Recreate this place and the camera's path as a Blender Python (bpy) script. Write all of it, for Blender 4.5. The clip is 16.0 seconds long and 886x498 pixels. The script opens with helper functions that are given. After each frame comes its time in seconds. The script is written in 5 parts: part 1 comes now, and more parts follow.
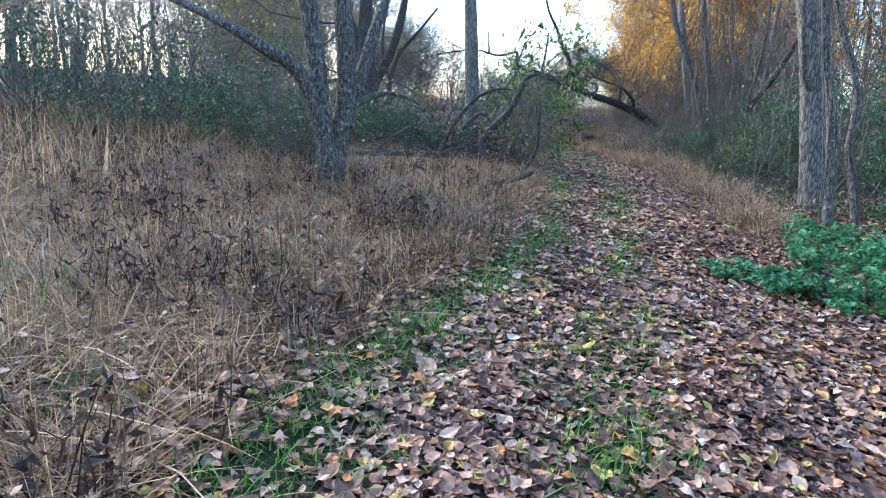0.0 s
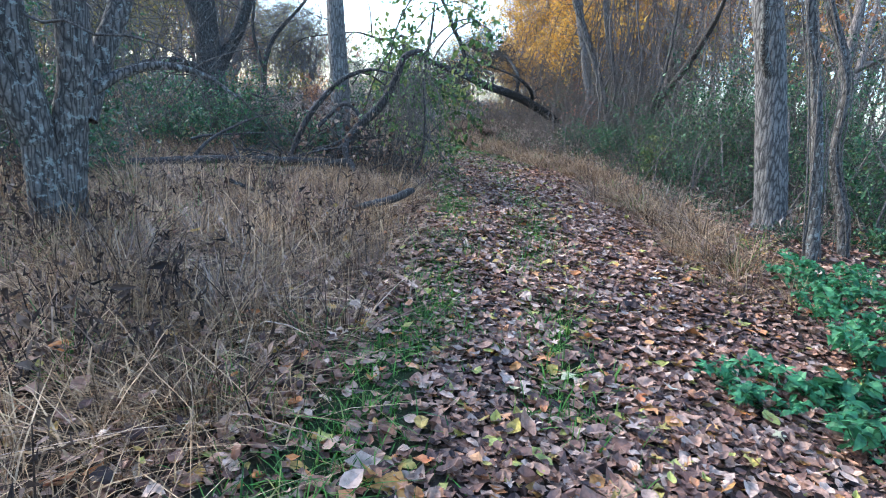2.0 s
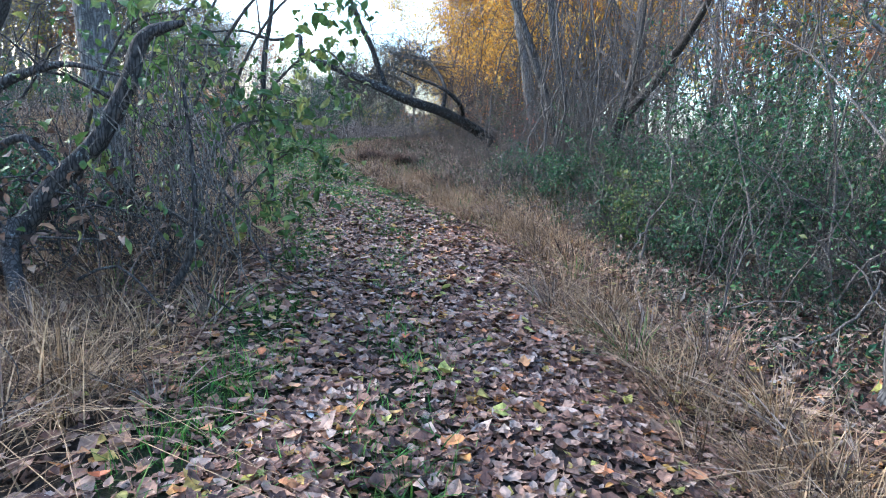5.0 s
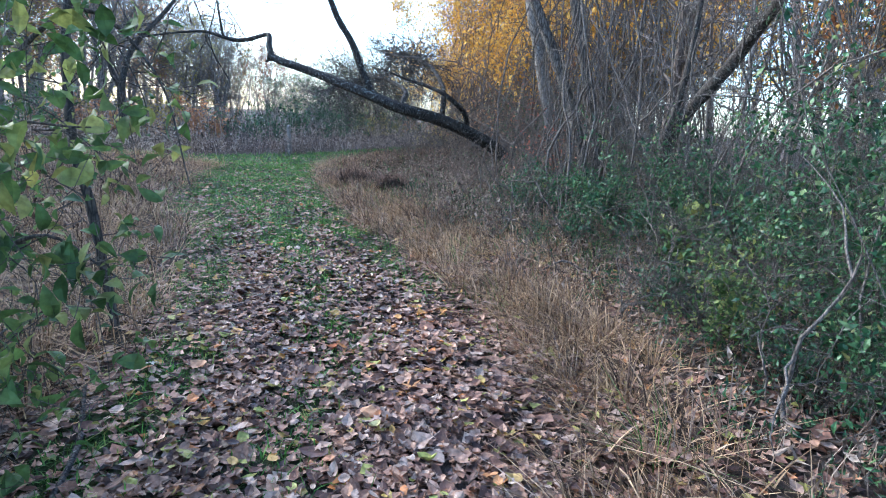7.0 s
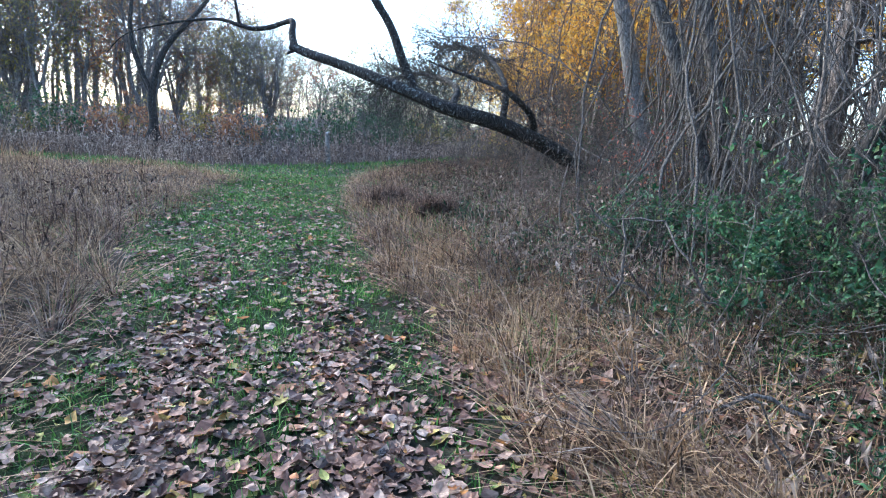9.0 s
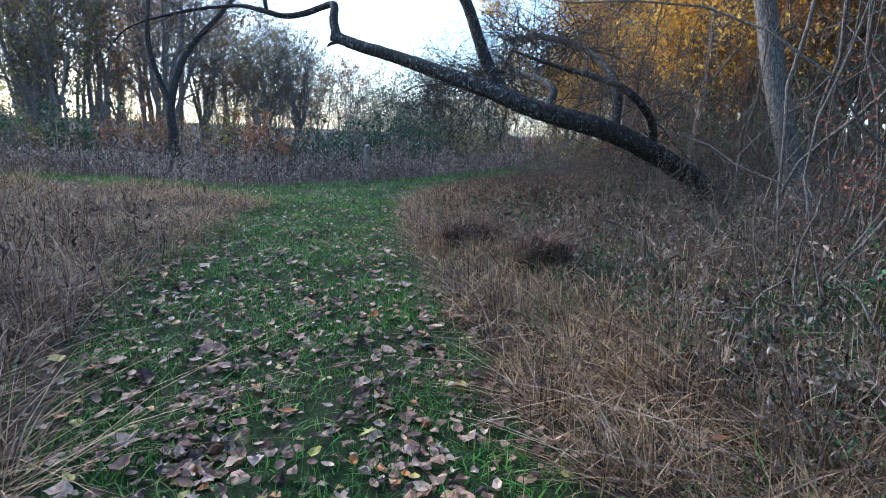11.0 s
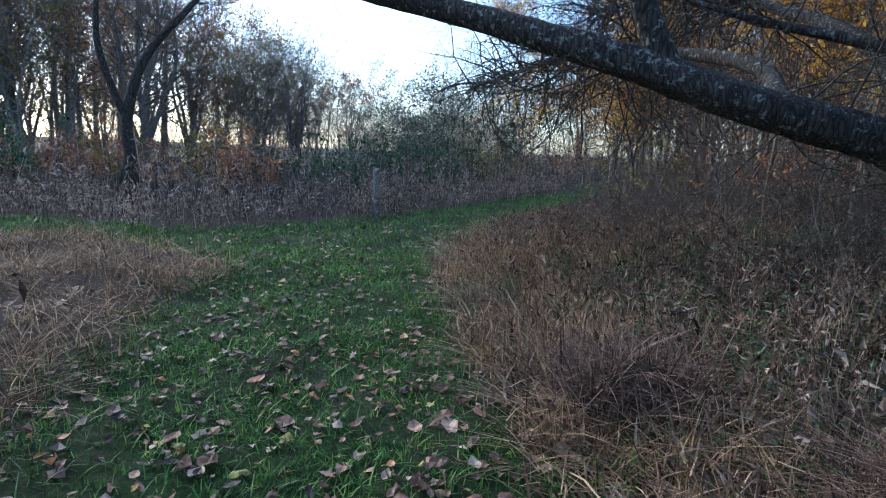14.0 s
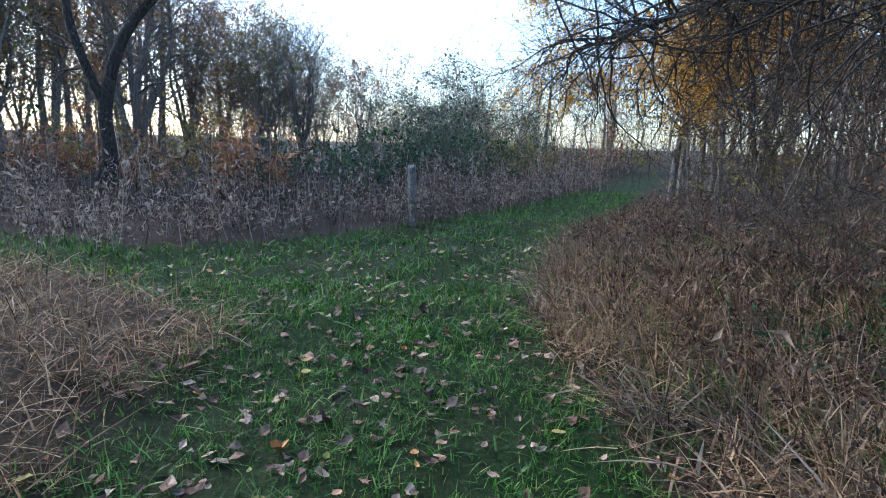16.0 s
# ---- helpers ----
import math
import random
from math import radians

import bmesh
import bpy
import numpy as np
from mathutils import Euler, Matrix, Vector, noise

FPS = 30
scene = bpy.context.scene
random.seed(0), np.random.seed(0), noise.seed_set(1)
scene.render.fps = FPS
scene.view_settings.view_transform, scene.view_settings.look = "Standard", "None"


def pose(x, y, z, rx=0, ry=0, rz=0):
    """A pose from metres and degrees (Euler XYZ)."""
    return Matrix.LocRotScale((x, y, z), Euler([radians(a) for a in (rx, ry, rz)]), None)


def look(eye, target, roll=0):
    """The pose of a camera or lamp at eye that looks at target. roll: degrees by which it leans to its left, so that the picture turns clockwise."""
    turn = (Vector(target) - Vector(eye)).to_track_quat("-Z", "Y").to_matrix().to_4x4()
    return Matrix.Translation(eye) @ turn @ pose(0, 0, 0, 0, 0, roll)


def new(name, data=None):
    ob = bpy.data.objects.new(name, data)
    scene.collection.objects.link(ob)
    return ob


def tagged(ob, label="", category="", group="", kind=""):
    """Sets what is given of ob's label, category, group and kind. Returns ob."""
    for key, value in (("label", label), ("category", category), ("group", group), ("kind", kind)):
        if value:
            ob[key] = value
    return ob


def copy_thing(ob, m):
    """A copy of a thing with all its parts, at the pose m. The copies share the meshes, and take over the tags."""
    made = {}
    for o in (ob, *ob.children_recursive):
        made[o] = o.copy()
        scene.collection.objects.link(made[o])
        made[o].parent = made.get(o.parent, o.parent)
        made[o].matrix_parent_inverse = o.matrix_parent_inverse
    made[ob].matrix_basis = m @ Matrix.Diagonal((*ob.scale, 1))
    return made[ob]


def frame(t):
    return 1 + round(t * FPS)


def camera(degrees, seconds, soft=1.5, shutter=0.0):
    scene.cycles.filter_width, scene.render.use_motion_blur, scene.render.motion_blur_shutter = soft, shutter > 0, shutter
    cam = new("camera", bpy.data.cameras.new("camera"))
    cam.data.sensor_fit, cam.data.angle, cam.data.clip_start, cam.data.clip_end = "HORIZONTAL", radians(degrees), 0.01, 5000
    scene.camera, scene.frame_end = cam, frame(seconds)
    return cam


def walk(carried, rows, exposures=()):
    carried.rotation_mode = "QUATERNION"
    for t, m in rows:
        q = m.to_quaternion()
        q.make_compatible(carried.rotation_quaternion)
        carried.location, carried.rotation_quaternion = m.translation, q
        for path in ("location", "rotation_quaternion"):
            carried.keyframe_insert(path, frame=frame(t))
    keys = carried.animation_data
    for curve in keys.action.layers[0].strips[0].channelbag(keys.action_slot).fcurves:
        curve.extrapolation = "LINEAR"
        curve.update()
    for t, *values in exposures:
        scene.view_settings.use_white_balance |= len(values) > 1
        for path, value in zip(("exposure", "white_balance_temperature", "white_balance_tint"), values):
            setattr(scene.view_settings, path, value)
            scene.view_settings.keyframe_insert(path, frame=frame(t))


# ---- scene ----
cam = camera(74.2, 16.0, 1.1)
PATH = [
    (0.0, pose(0.000, 0.000, 1.500, 75.50, -4.30, 1.10)),
    (0.5, pose(0.158, 0.680, 1.475, 75.60, -4.30, -0.90)),
    (1.0, pose(0.321, 1.405, 1.462, 75.50, -4.40, -2.80)),
    (1.5, pose(0.422, 2.186, 1.431, 75.60, -4.70, -4.80)),
    (2.0, pose(0.573, 2.936, 1.431, 75.70, -5.00, -8.80)),
    (2.5, pose(0.693, 3.711, 1.456, 76.00, -5.00, -10.80)),
    (3.0, pose(0.888, 4.391, 1.494, 76.40, -5.30, -12.50)),
    (3.5, pose(1.184, 5.027, 1.500, 76.60, -5.30, -13.80)),
    (4.0, pose(1.462, 5.714, 1.532, 77.00, -5.90, -14.60)),
    (6.5, pose(3.179, 9.200, 1.765, 77.50, -3.60, -13.04)),
    (7.0, pose(3.319, 9.953, 1.781, 77.60, -3.50, -12.74)),
    (7.5, pose(3.587, 10.689, 1.781, 77.70, -3.60, -12.14)),
    (8.0, pose(3.738, 11.425, 1.767, 77.60, -3.50, -10.84)),
    (8.5, pose(3.930, 12.151, 1.725, 78.00, -3.40, -9.14)),
    (9.0, pose(3.875, 12.879, 1.698, 78.10, -3.50, -7.44)),
    (11.5, pose(3.221, 16.467, 1.658, 79.30, -2.60, -4.94)),
    (12.0, pose(3.135, 17.188, 1.658, 79.80, -2.70, -4.94)),
    (12.5, pose(3.007, 17.918, 1.714, 80.20, -2.60, -4.64)),
    (13.0, pose(3.018, 18.617, 1.730, 80.40, -2.60, -4.54)),
    (13.5, pose(2.955, 19.316, 1.688, 80.60, -2.40, -4.64)),
    (14.0, pose(2.955, 20.032, 1.674, 80.60, -2.30, -5.04)),
    (14.5, pose(2.797, 20.756, 1.646, 80.50, -2.30, -5.34)),
    (15.0, pose(2.707, 21.463, 1.661, 80.40, -2.30, -5.84)),
    (15.5, pose(2.518, 22.122, 1.675, 80.20, -2.10, -5.84)),
    (16.0, pose(2.330, 22.781, 1.632, 79.90, -2.10, -4.64)),
]
walk(cam, PATH, [(0.0, 2.78, 5800, 5), (4.0, 2.83, 5750, 5), (9.0, 2.84, 5700, 5), (11.5, 2.15, 5680, 5), (14.0, 1.9, 5680, 5), (16.0, 2.1, 5850, 5)])

# ---- world, sun ----
world = bpy.data.worlds.new("evening_sky")
scene.world = world
world.use_nodes = True
wn = world.node_tree.nodes
sky = wn.new("ShaderNodeTexSky")
sky.sky_type = "NISHITA"
sky.sun_disc = False
sky.sun_elevation = radians(27)
sky.sun_rotation = radians(-52)
sky.air_density, sky.dust_density, sky.ozone_density = 1.0, 1.6, 3.5
wn["Background"].inputs["Strength"].default_value = 0.15
world.node_tree.links.new(sky.outputs["Color"], wn["Background"].inputs["Color"])
sun_data = bpy.data.lights.new("sun", "SUN")
sun_data.energy, sun_data.angle, sun_data.color = 0.85, radians(28), (1.0, 0.92, 0.82)
sun = new("sun", sun_data)
sun.matrix_world = look((-39.4, 30.8, 25.5), (0, 0, 0))

# ---- materials ----
def mat(name, rough=0.85):
    m = bpy.data.materials.new(name)
    m.use_nodes = True
    nt = m.node_tree
    b = nt.nodes["Principled BSDF"]
    b.inputs["Roughness"].default_value = rough
    return m, nt, b


def ramp(nt, fac, stops):
    n = nt.nodes.new("ShaderNodeValToRGB")
    el = n.color_ramp.elements
    while len(el) < len(stops):
        el.new(0.5)
    for e, (p, c) in zip(el, stops):
        e.position, e.color = p, (*c, 1)
    nt.links.new(fac, n.inputs["Fac"])
    return n.outputs["Color"]


def coords(nt, scale=(1, 1, 1)):
    c = nt.nodes.new("ShaderNodeNewGeometry")
    mp = nt.nodes.new("ShaderNodeMapping")
    mp.inputs["Scale"].default_value = scale
    nt.links.new(c.outputs["Position"], mp.inputs["Vector"])
    return mp.outputs["Vector"]


def noise_fac(nt, vec, scale, detail=4.0, rough=0.6):
    n = nt.nodes.new("ShaderNodeTexNoise")
    n.inputs["Scale"].default_value, n.inputs["Detail"].default_value = scale, detail
    n.inputs["Roughness"].default_value = rough
    nt.links.new(vec, n.inputs["Vector"])
    return n.outputs["Fac"]


def mix(nt, fac, a, b, mode="MIX"):
    n = nt.nodes.new("ShaderNodeMix")
    n.data_type, n.blend_type = "RGBA", mode
    for sock, v in ((n.inputs[0], fac), (n.inputs[6], a), (n.inputs[7], b)):
        if isinstance(v, (int, float)):
            sock.default_value = v
        elif isinstance(v, tuple):
            sock.default_value = (*v, 1)
        else:
            nt.links.new(v, sock)
    return n.outputs[2]


def bump(nt, bsdf, height, strength, dist):
    n = nt.nodes.new("ShaderNodeBump")
    n.inputs["Strength"].default_value, n.inputs["Distance"].default_value = strength, dist
    nt.links.new(height, n.inputs["Height"])
    nt.links.new(n.outputs["Normal"], bsdf.inputs["Normal"])


def island_mat(name, stops, rough=0.8, through_light=0.0, vary=18.0):
    """Colour by piece, with a finer mottling over each piece."""
    m, nt, b = mat(name, rough)
    b.inputs["Specular IOR Level"].default_value = 0.22
    geo = nt.nodes.new("ShaderNodeNewGeometry")
    col = ramp(nt, geo.outputs["Random Per Island"], stops)
    v = coords(nt)
    spot = ramp(nt, noise_fac(nt, v, vary, 3), [(0.3, (0.5, 0.48, 0.46)), (0.7, (1.35, 1.3, 1.25))])
    col = mix(nt, 1.0, col, spot, "MULTIPLY")
    patch = ramp(nt, noise_fac(nt, v, 1.3, 3), [(0.3, (0.62, 0.63, 0.65)), (0.7, (1.25, 1.22, 1.17))])
    col = mix(nt, 1.0, col, patch, "MULTIPLY")
    nt.links.new(col, b.inputs["Base Color"])
    if through_light:
        t = nt.nodes.new("ShaderNodeBsdfTranslucent")
        nt.links.new(col, t.inputs["Color"])
        ms = nt.nodes.new("ShaderNodeMixShader")
        ms.inputs[0].default_value = through_light
        nt.links.new(b.outputs[0], ms.inputs[1])
        nt.links.new(t.outputs[0], ms.inputs[2])
        nt.links.new(ms.outputs[0], nt.nodes["Material Output"].inputs["Surface"])
    return m


def bark_mat(name, dark, light, lichen=0.0, ridge=26.0, depth=0.02):
    m, nt, b = mat(name, 0.92)
    b.inputs["Specular IOR Level"].default_value = 0.2
    v = coords(nt, (1, 1, 0.16))
    vor = nt.nodes.new("ShaderNodeTexVoronoi")
    vor.feature = "DISTANCE_TO_EDGE"
    vor.inputs["Scale"].default_value = ridge
    warp = nt.nodes.new("ShaderNodeVectorMath")
    warp.operation = "MULTIPLY_ADD"
    nz = nt.nodes.new("ShaderNodeTexNoise")
    nz.inputs["Scale"].default_value = 9
    nt.links.new(v, nz.inputs["Vector"])
    nt.links.new(nz.outputs["Color"], warp.inputs[0])
    warp.inputs[1].default_value = (0.06, 0.06, 0.06)
    nt.links.new(v, warp.inputs[2])
    nt.links.new(warp.outputs[0], vor.inputs["Vector"])
    col = ramp(nt, vor.outputs["Distance"], [(0.0, dark), (0.22, light)])
    fine = ramp(nt, noise_fac(nt, coords(nt), 45, 4), [(0.3, (0.65, 0.65, 0.65)), (0.72, (1.25, 1.22, 1.18))])
    col = mix(nt, 1.0, col, fine, "MULTIPLY")
    if lichen:
        spots = ramp(nt, noise_fac(nt, coords(nt), 19, 5, 0.7), [(0.62 - 0.1 * lichen, (0, 0, 0)), (0.66 - 0.1 * lichen, (1, 1, 1))])
        col = mix(nt, spots, col, mix(nt, 0.45, col, (0.3, 0.32, 0.29)))
    nt.links.new(col, b.inputs["Base Color"])
    bump(nt, b, vor.outputs["Distance"], 0.9, depth)
    return m


BARK = bark_mat("furrowed_grey_bark", (0.035, 0.031, 0.028), (0.165, 0.148, 0.132))
BARK_LICHEN = bark_mat("lichened_dark_bark", (0.026, 0.023, 0.02), (0.125, 0.11, 0.097), 0.6, 34, 0.015)
BARK_LEAN = bark_mat("black_lichened_bark", (0.014, 0.012, 0.011), (0.055, 0.048, 0.042), 0.45, 34, 0.015)
BARK_DARK = bark_mat("dark_bark", (0.02, 0.018, 0.016), (0.075, 0.065, 0.056), 0.15, 40, 0.012)
BARK_GREY = bark_mat("smooth_grey_bark", (0.065, 0.058, 0.052), (0.18, 0.162, 0.145), 0.3, 30, 0.006)
TWIG = bark_mat("twig_bark", (0.035, 0.03, 0.026), (0.105, 0.09, 0.078), 0.0, 60, 0.003)
VINE = bark_mat("dry_vine_bark", (0.05, 0.043, 0.037), (0.175, 0.15, 0.13), 0.0, 60, 0.003)
DRY_VINE = bark_mat("brown_vine_bark", (0.07, 0.055, 0.044), (0.21, 0.16, 0.125), 0.0, 60, 0.003)
WOODBARK = bark_mat("brown_grey_woodland_bark", (0.07, 0.058, 0.05), (0.22, 0.18, 0.155), 0.0, 30, 0.005)
# Paler than the near barks: distance haze and fill light put into the colour.
FARBARK = bark_mat("pale_woodland_bark", (0.1, 0.085, 0.076), (0.29, 0.25, 0.225), 0.0, 30, 0.005)
DEADWOOD = bark_mat("weathered_dead_wood", (0.016, 0.014, 0.013), (0.075, 0.066, 0.06), 0.2, 44, 0.006)
POSTWOOD = bark_mat("weathered_post_wood", (0.12, 0.11, 0.1), (0.34, 0.32, 0.295), 0.0, 40, 0.004)

LITTER = island_mat("fallen_leaf", [(0.0, (0.026, 0.015, 0.012)), (0.2, (0.115, 0.058, 0.042)), (0.45, (0.235, 0.118, 0.076)), (0.7, (0.37, 0.22, 0.15)), (0.88, (0.47, 0.34, 0.26)), (0.94, (0.46, 0.17, 0.05)), (0.985, (0.36, 0.34, 0.09))], 0.5, 0.0, 30)
DRY = island_mat("dry_grass_blade", [(0.0, (0.028, 0.018, 0.011)), (0.35, (0.19, 0.115, 0.06)), (0.7, (0.41, 0.27, 0.15)), (1.0, (0.6, 0.43, 0.265))], 0.75, 0.2)
# Brighter copy of the grey weed: the hedge's lighter look is in the colour.
LIT_WEED = island_mat("silvery_weed", [(0.0, (0.035, 0.025, 0.02)), (0.35, (0.2, 0.15, 0.122)), (0.75, (0.43, 0.355, 0.305)), (1.0, (0.6, 0.53, 0.475))], 0.85, 0.25)
DRY_GREY = island_mat("grey_weed", [(0.0, (0.03, 0.022, 0.017)), (0.4, (0.15, 0.11, 0.085)), (0.8, (0.31, 0.24, 0.19)), (1.0, (0.46, 0.38, 0.31))], 0.85, 0.15)
RUSSET = island_mat("russet_weed", [(0.0, (0.018, 0.012, 0.009)), (0.45, (0.125, 0.076, 0.055)), (0.8, (0.27, 0.18, 0.132)), (1.0, (0.42, 0.31, 0.235))], 0.8, 0.15)
DARK_WEED = island_mat("dark_shrivelled_weed", [(0.0, (0.014, 0.009, 0.007)), (0.5, (0.055, 0.035, 0.026)), (0.9, (0.12, 0.08, 0.058)), (1.0, (0.24, 0.17, 0.125))], 0.85, 0.05)
GREEN = island_mat("green_grass_blade", [(0.0, (0.022, 0.068, 0.012)), (0.5, (0.068, 0.18, 0.03)), (0.85, (0.14, 0.31, 0.052)), (1.0, (0.3, 0.31, 0.1))], 0.5, 0.25)
BUSH = island_mat("bush_leaf", [(0.0, (0.014, 0.045, 0.021)), (0.5, (0.038, 0.105, 0.046)), (0.9, (0.085, 0.18, 0.07)), (1.0, (0.2, 0.21, 0.085))], 0.4, 0.2)
BUSH_PALE = island_mat("pale_green_leaf", [(0.0, (0.045, 0.095, 0.03)), (0.6, (0.1, 0.17, 0.055)), (1.0, (0.28, 0.29, 0.09))], 0.5, 0.35)
HERB = island_mat("nettle_leaf", [(0.0, (0.03, 0.12, 0.045)), (0.6, (0.055, 0.19, 0.075)), (1.0, (0.1, 0.25, 0.1))], 0.5, 0.25)
# Autumn gold, with the low sun's glow on the crowns mixed into the colour.
GOLD = island_mat("golden_leaf", [(0.0, (0.45, 0.22, 0.035)), (0.5, (0.68, 0.38, 0.06)), (1.0, (0.75, 0.52, 0.12))], 0.6, 0.45)
RUST = island_mat("rust_leaf", [(0.0, (0.26, 0.11, 0.055)), (0.5, (0.43, 0.2, 0.1)), (1.0, (0.52, 0.3, 0.14))], 0.6, 0.35)
RED = island_mat("red_leaf", [(0.0, (0.2, 0.06, 0.045)), (0.6, (0.36, 0.12, 0.08)), (1.0, (0.46, 0.22, 0.14))], 0.6, 0.3)
OLIVE = island_mat("olive_leaf", [(0.0, (0.15, 0.15, 0.04)), (0.5, (0.3, 0.25, 0.075)), (1.0, (0.46, 0.34, 0.1))], 0.6, 0.4)


def loose_leaf_mat():
    m, nt, b = mat("loose_leaf", 0.55)
    b.inputs["Specular IOR Level"].default_value = 0.3
    info = nt.nodes.new("ShaderNodeObjectInfo")
    col = ramp(nt, info.outputs["Random"], [(0.0, (0.16, 0.085, 0.06)), (0.25, (0.3, 0.18, 0.13)), (0.5, (0.46, 0.33, 0.26)), (0.7, (0.55, 0.25, 0.09)), (0.85, (0.5, 0.14, 0.05)), (0.93, (0.42, 0.36, 0.12)), (1.0, (0.5, 0.47, 0.46))])
    spot = ramp(nt, noise_fac(nt, coords(nt), 35, 4), [(0.3, (0.6, 0.58, 0.55)), (0.7, (1.2, 1.15, 1.1))])
    nt.links.new(mix(nt, 1.0, col, spot, "MULTIPLY"), b.inputs["Base Color"])
    return m


LOOSE = loose_leaf_mat()


def soil_mat():
    m, nt, b = mat("woodland_soil", 0.95)
    b.inputs["Specular IOR Level"].default_value = 0.15
    a = nt.nodes.new("ShaderNodeAttribute")
    a.attribute_name = "zone"
    sep = nt.nodes.new("ShaderNodeSeparateColor")
    nt.links.new(a.outputs["Color"], sep.inputs[0])
    v = coords(nt)
    # Soil, turf and thatch colours are darkened for the shade among leaves and blades.
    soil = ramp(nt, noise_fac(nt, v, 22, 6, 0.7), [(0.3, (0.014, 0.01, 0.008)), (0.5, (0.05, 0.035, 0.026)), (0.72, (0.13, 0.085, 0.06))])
    turf = ramp(nt, noise_fac(nt, v, 30, 5, 0.7), [(0.3, (0.008, 0.018, 0.005)), (0.55, (0.022, 0.05, 0.011)), (0.75, (0.055, 0.085, 0.024))])
    thatch = ramp(nt, noise_fac(nt, coords(nt, (1, 1, 1)), 40, 6, 0.75), [(0.3, (0.016, 0.011, 0.008)), (0.55, (0.06, 0.042, 0.028)), (0.75, (0.15, 0.108, 0.072))])
    col = mix(nt, sep.outputs[0], soil, turf)
    col = mix(nt, sep.outputs[1], col, thatch)
    nt.links.new(col, b.inputs["Base Color"])
    bump(nt, b, noise_fac(nt, v, 28, 6, 0.75), 1.0, 0.04)
    return m


SOIL = soil_mat()

# ---- mesh tools ----
rng = np.random.default_rng(7)


def mesh_of(name, verts, faces, material, smooth=False):
    """One mesh from arrays: faces is a list of index arrays, each with rows of 3 or of 4."""
    me = bpy.data.meshes.new(name)
    verts = np.asarray(verts, dtype=np.float32)
    faces = [np.asarray(f, dtype=np.int32) for f in faces if len(f)]
    loops = np.concatenate([f.ravel() for f in faces])
    sizes = np.concatenate([np.full(len(f), f.shape[1], dtype=np.int32) for f in faces])
    starts = np.concatenate([[0], np.cumsum(sizes)[:-1]]).astype(np.int32)
    me.vertices.add(len(verts))
    me.vertices.foreach_set("co", verts.ravel())
    me.loops.add(len(loops))
    me.loops.foreach_set("vertex_index", loops)
    me.polygons.add(len(sizes))
    me.polygons.foreach_set("loop_start", starts)
    me.polygons.foreach_set("use_smooth", np.full(len(sizes), smooth))
    me.update(calc_edges=True)
    me.materials.append(material)
    return me


def part(name, me, parent=None, label=""):
    ob = new(name, me)
    if parent is not None:
        ob.parent = parent
    if label:
        ob["label"] = label
    if name.endswith(("_tangle", "foliage", "_mass")):
        ob["kind"] = "stuff"
    return ob


def thing(name, x, y, z, label, category, group="", kind=""):
    ob = new(name)
    ob.location = (x, y, z)
    return tagged(ob, label, category, group, kind)


def smooth_line(pts, steps=6):
    """A soft curve through a few points, Catmull-Rom; a fourth number is the radius."""
    p = np.asarray(pts, float)
    p = np.vstack([2 * p[0] - p[1], p, 2 * p[-1] - p[-2]])
    out = []
    for i in range(1, len(p) - 2):
        a, b, c, d = p[i - 1:i + 3]
        for s in np.linspace(0, 1, steps, endpoint=False):
            out.append(0.5 * (2 * b + (c - a) * s + (2 * a - 5 * b + 4 * c - d) * s * s + (3 * b - a - 3 * c + d) * s ** 3))
    out.append(p[-2])
    return np.array(out)


class Tubes:
    """Collects round, tapering stems into one mesh."""

    def __init__(self):
        self.lines = {}

    def add(self, line, sides=6, rough=0.0):
        self.lines.setdefault((len(line), sides, rough), []).append(line)

    def mesh(self, name, material):
        vs, qs, count = [], [], 0
        for (m, sides, rough), group in self.lines.items():
            line = np.array(group, dtype=float)
            n = len(line)
            p, r = line[:, :, :3], np.maximum(line[:, :, 3], 0.0008)
            t = np.gradient(p, axis=1)
            t /= np.linalg.norm(t, axis=2)[..., None] + 1e-9
            ref = np.where(np.abs(t[:, :1, 2:3]) > 0.6, np.array([0.31, 0.95, 0.05]), np.array([0.05, 0.1, 1.0]))
            u = np.cross(t, np.broadcast_to(ref, t.shape))
            u /= np.linalg.norm(u, axis=2)[..., None] + 1e-9
            w = np.cross(t, u)
            a = np.linspace(0, 2 * np.pi, sides, endpoint=False)
            rr = np.repeat(r[..., None], sides, 2)
            if rough:
                k = np.arange(m)[:, None]
                rr = rr * (1 + rough * (np.sin(3 * a[None] + 0.23 * k) * 0.5 + np.sin(7 * a[None] - 0.31 * k) * 0.3)[None] + rng.normal(0, rough * 0.35, rr.shape))
            ring = p[:, :, None] + (np.cos(a)[:, None] * u[:, :, None] + np.sin(a)[:, None] * w[:, :, None]) * rr[..., None]
            i = np.arange(m - 1)[:, None] * sides + np.arange(sides)[None]
            j = np.arange(m - 1)[:, None] * sides + (np.arange(sides)[None] + 1) % sides
            q = np.stack([i, j, j + sides, i + sides], -1).reshape(-1, 4)
            qs.append((q[None] + (np.arange(n) * m * sides)[:, None, None]).reshape(-1, 4) + count)
            vs.append(ring.reshape(-1, 3))
            count += n * m * sides
        return mesh_of(name, np.vstack(vs), [np.vstack(qs)], material, True)


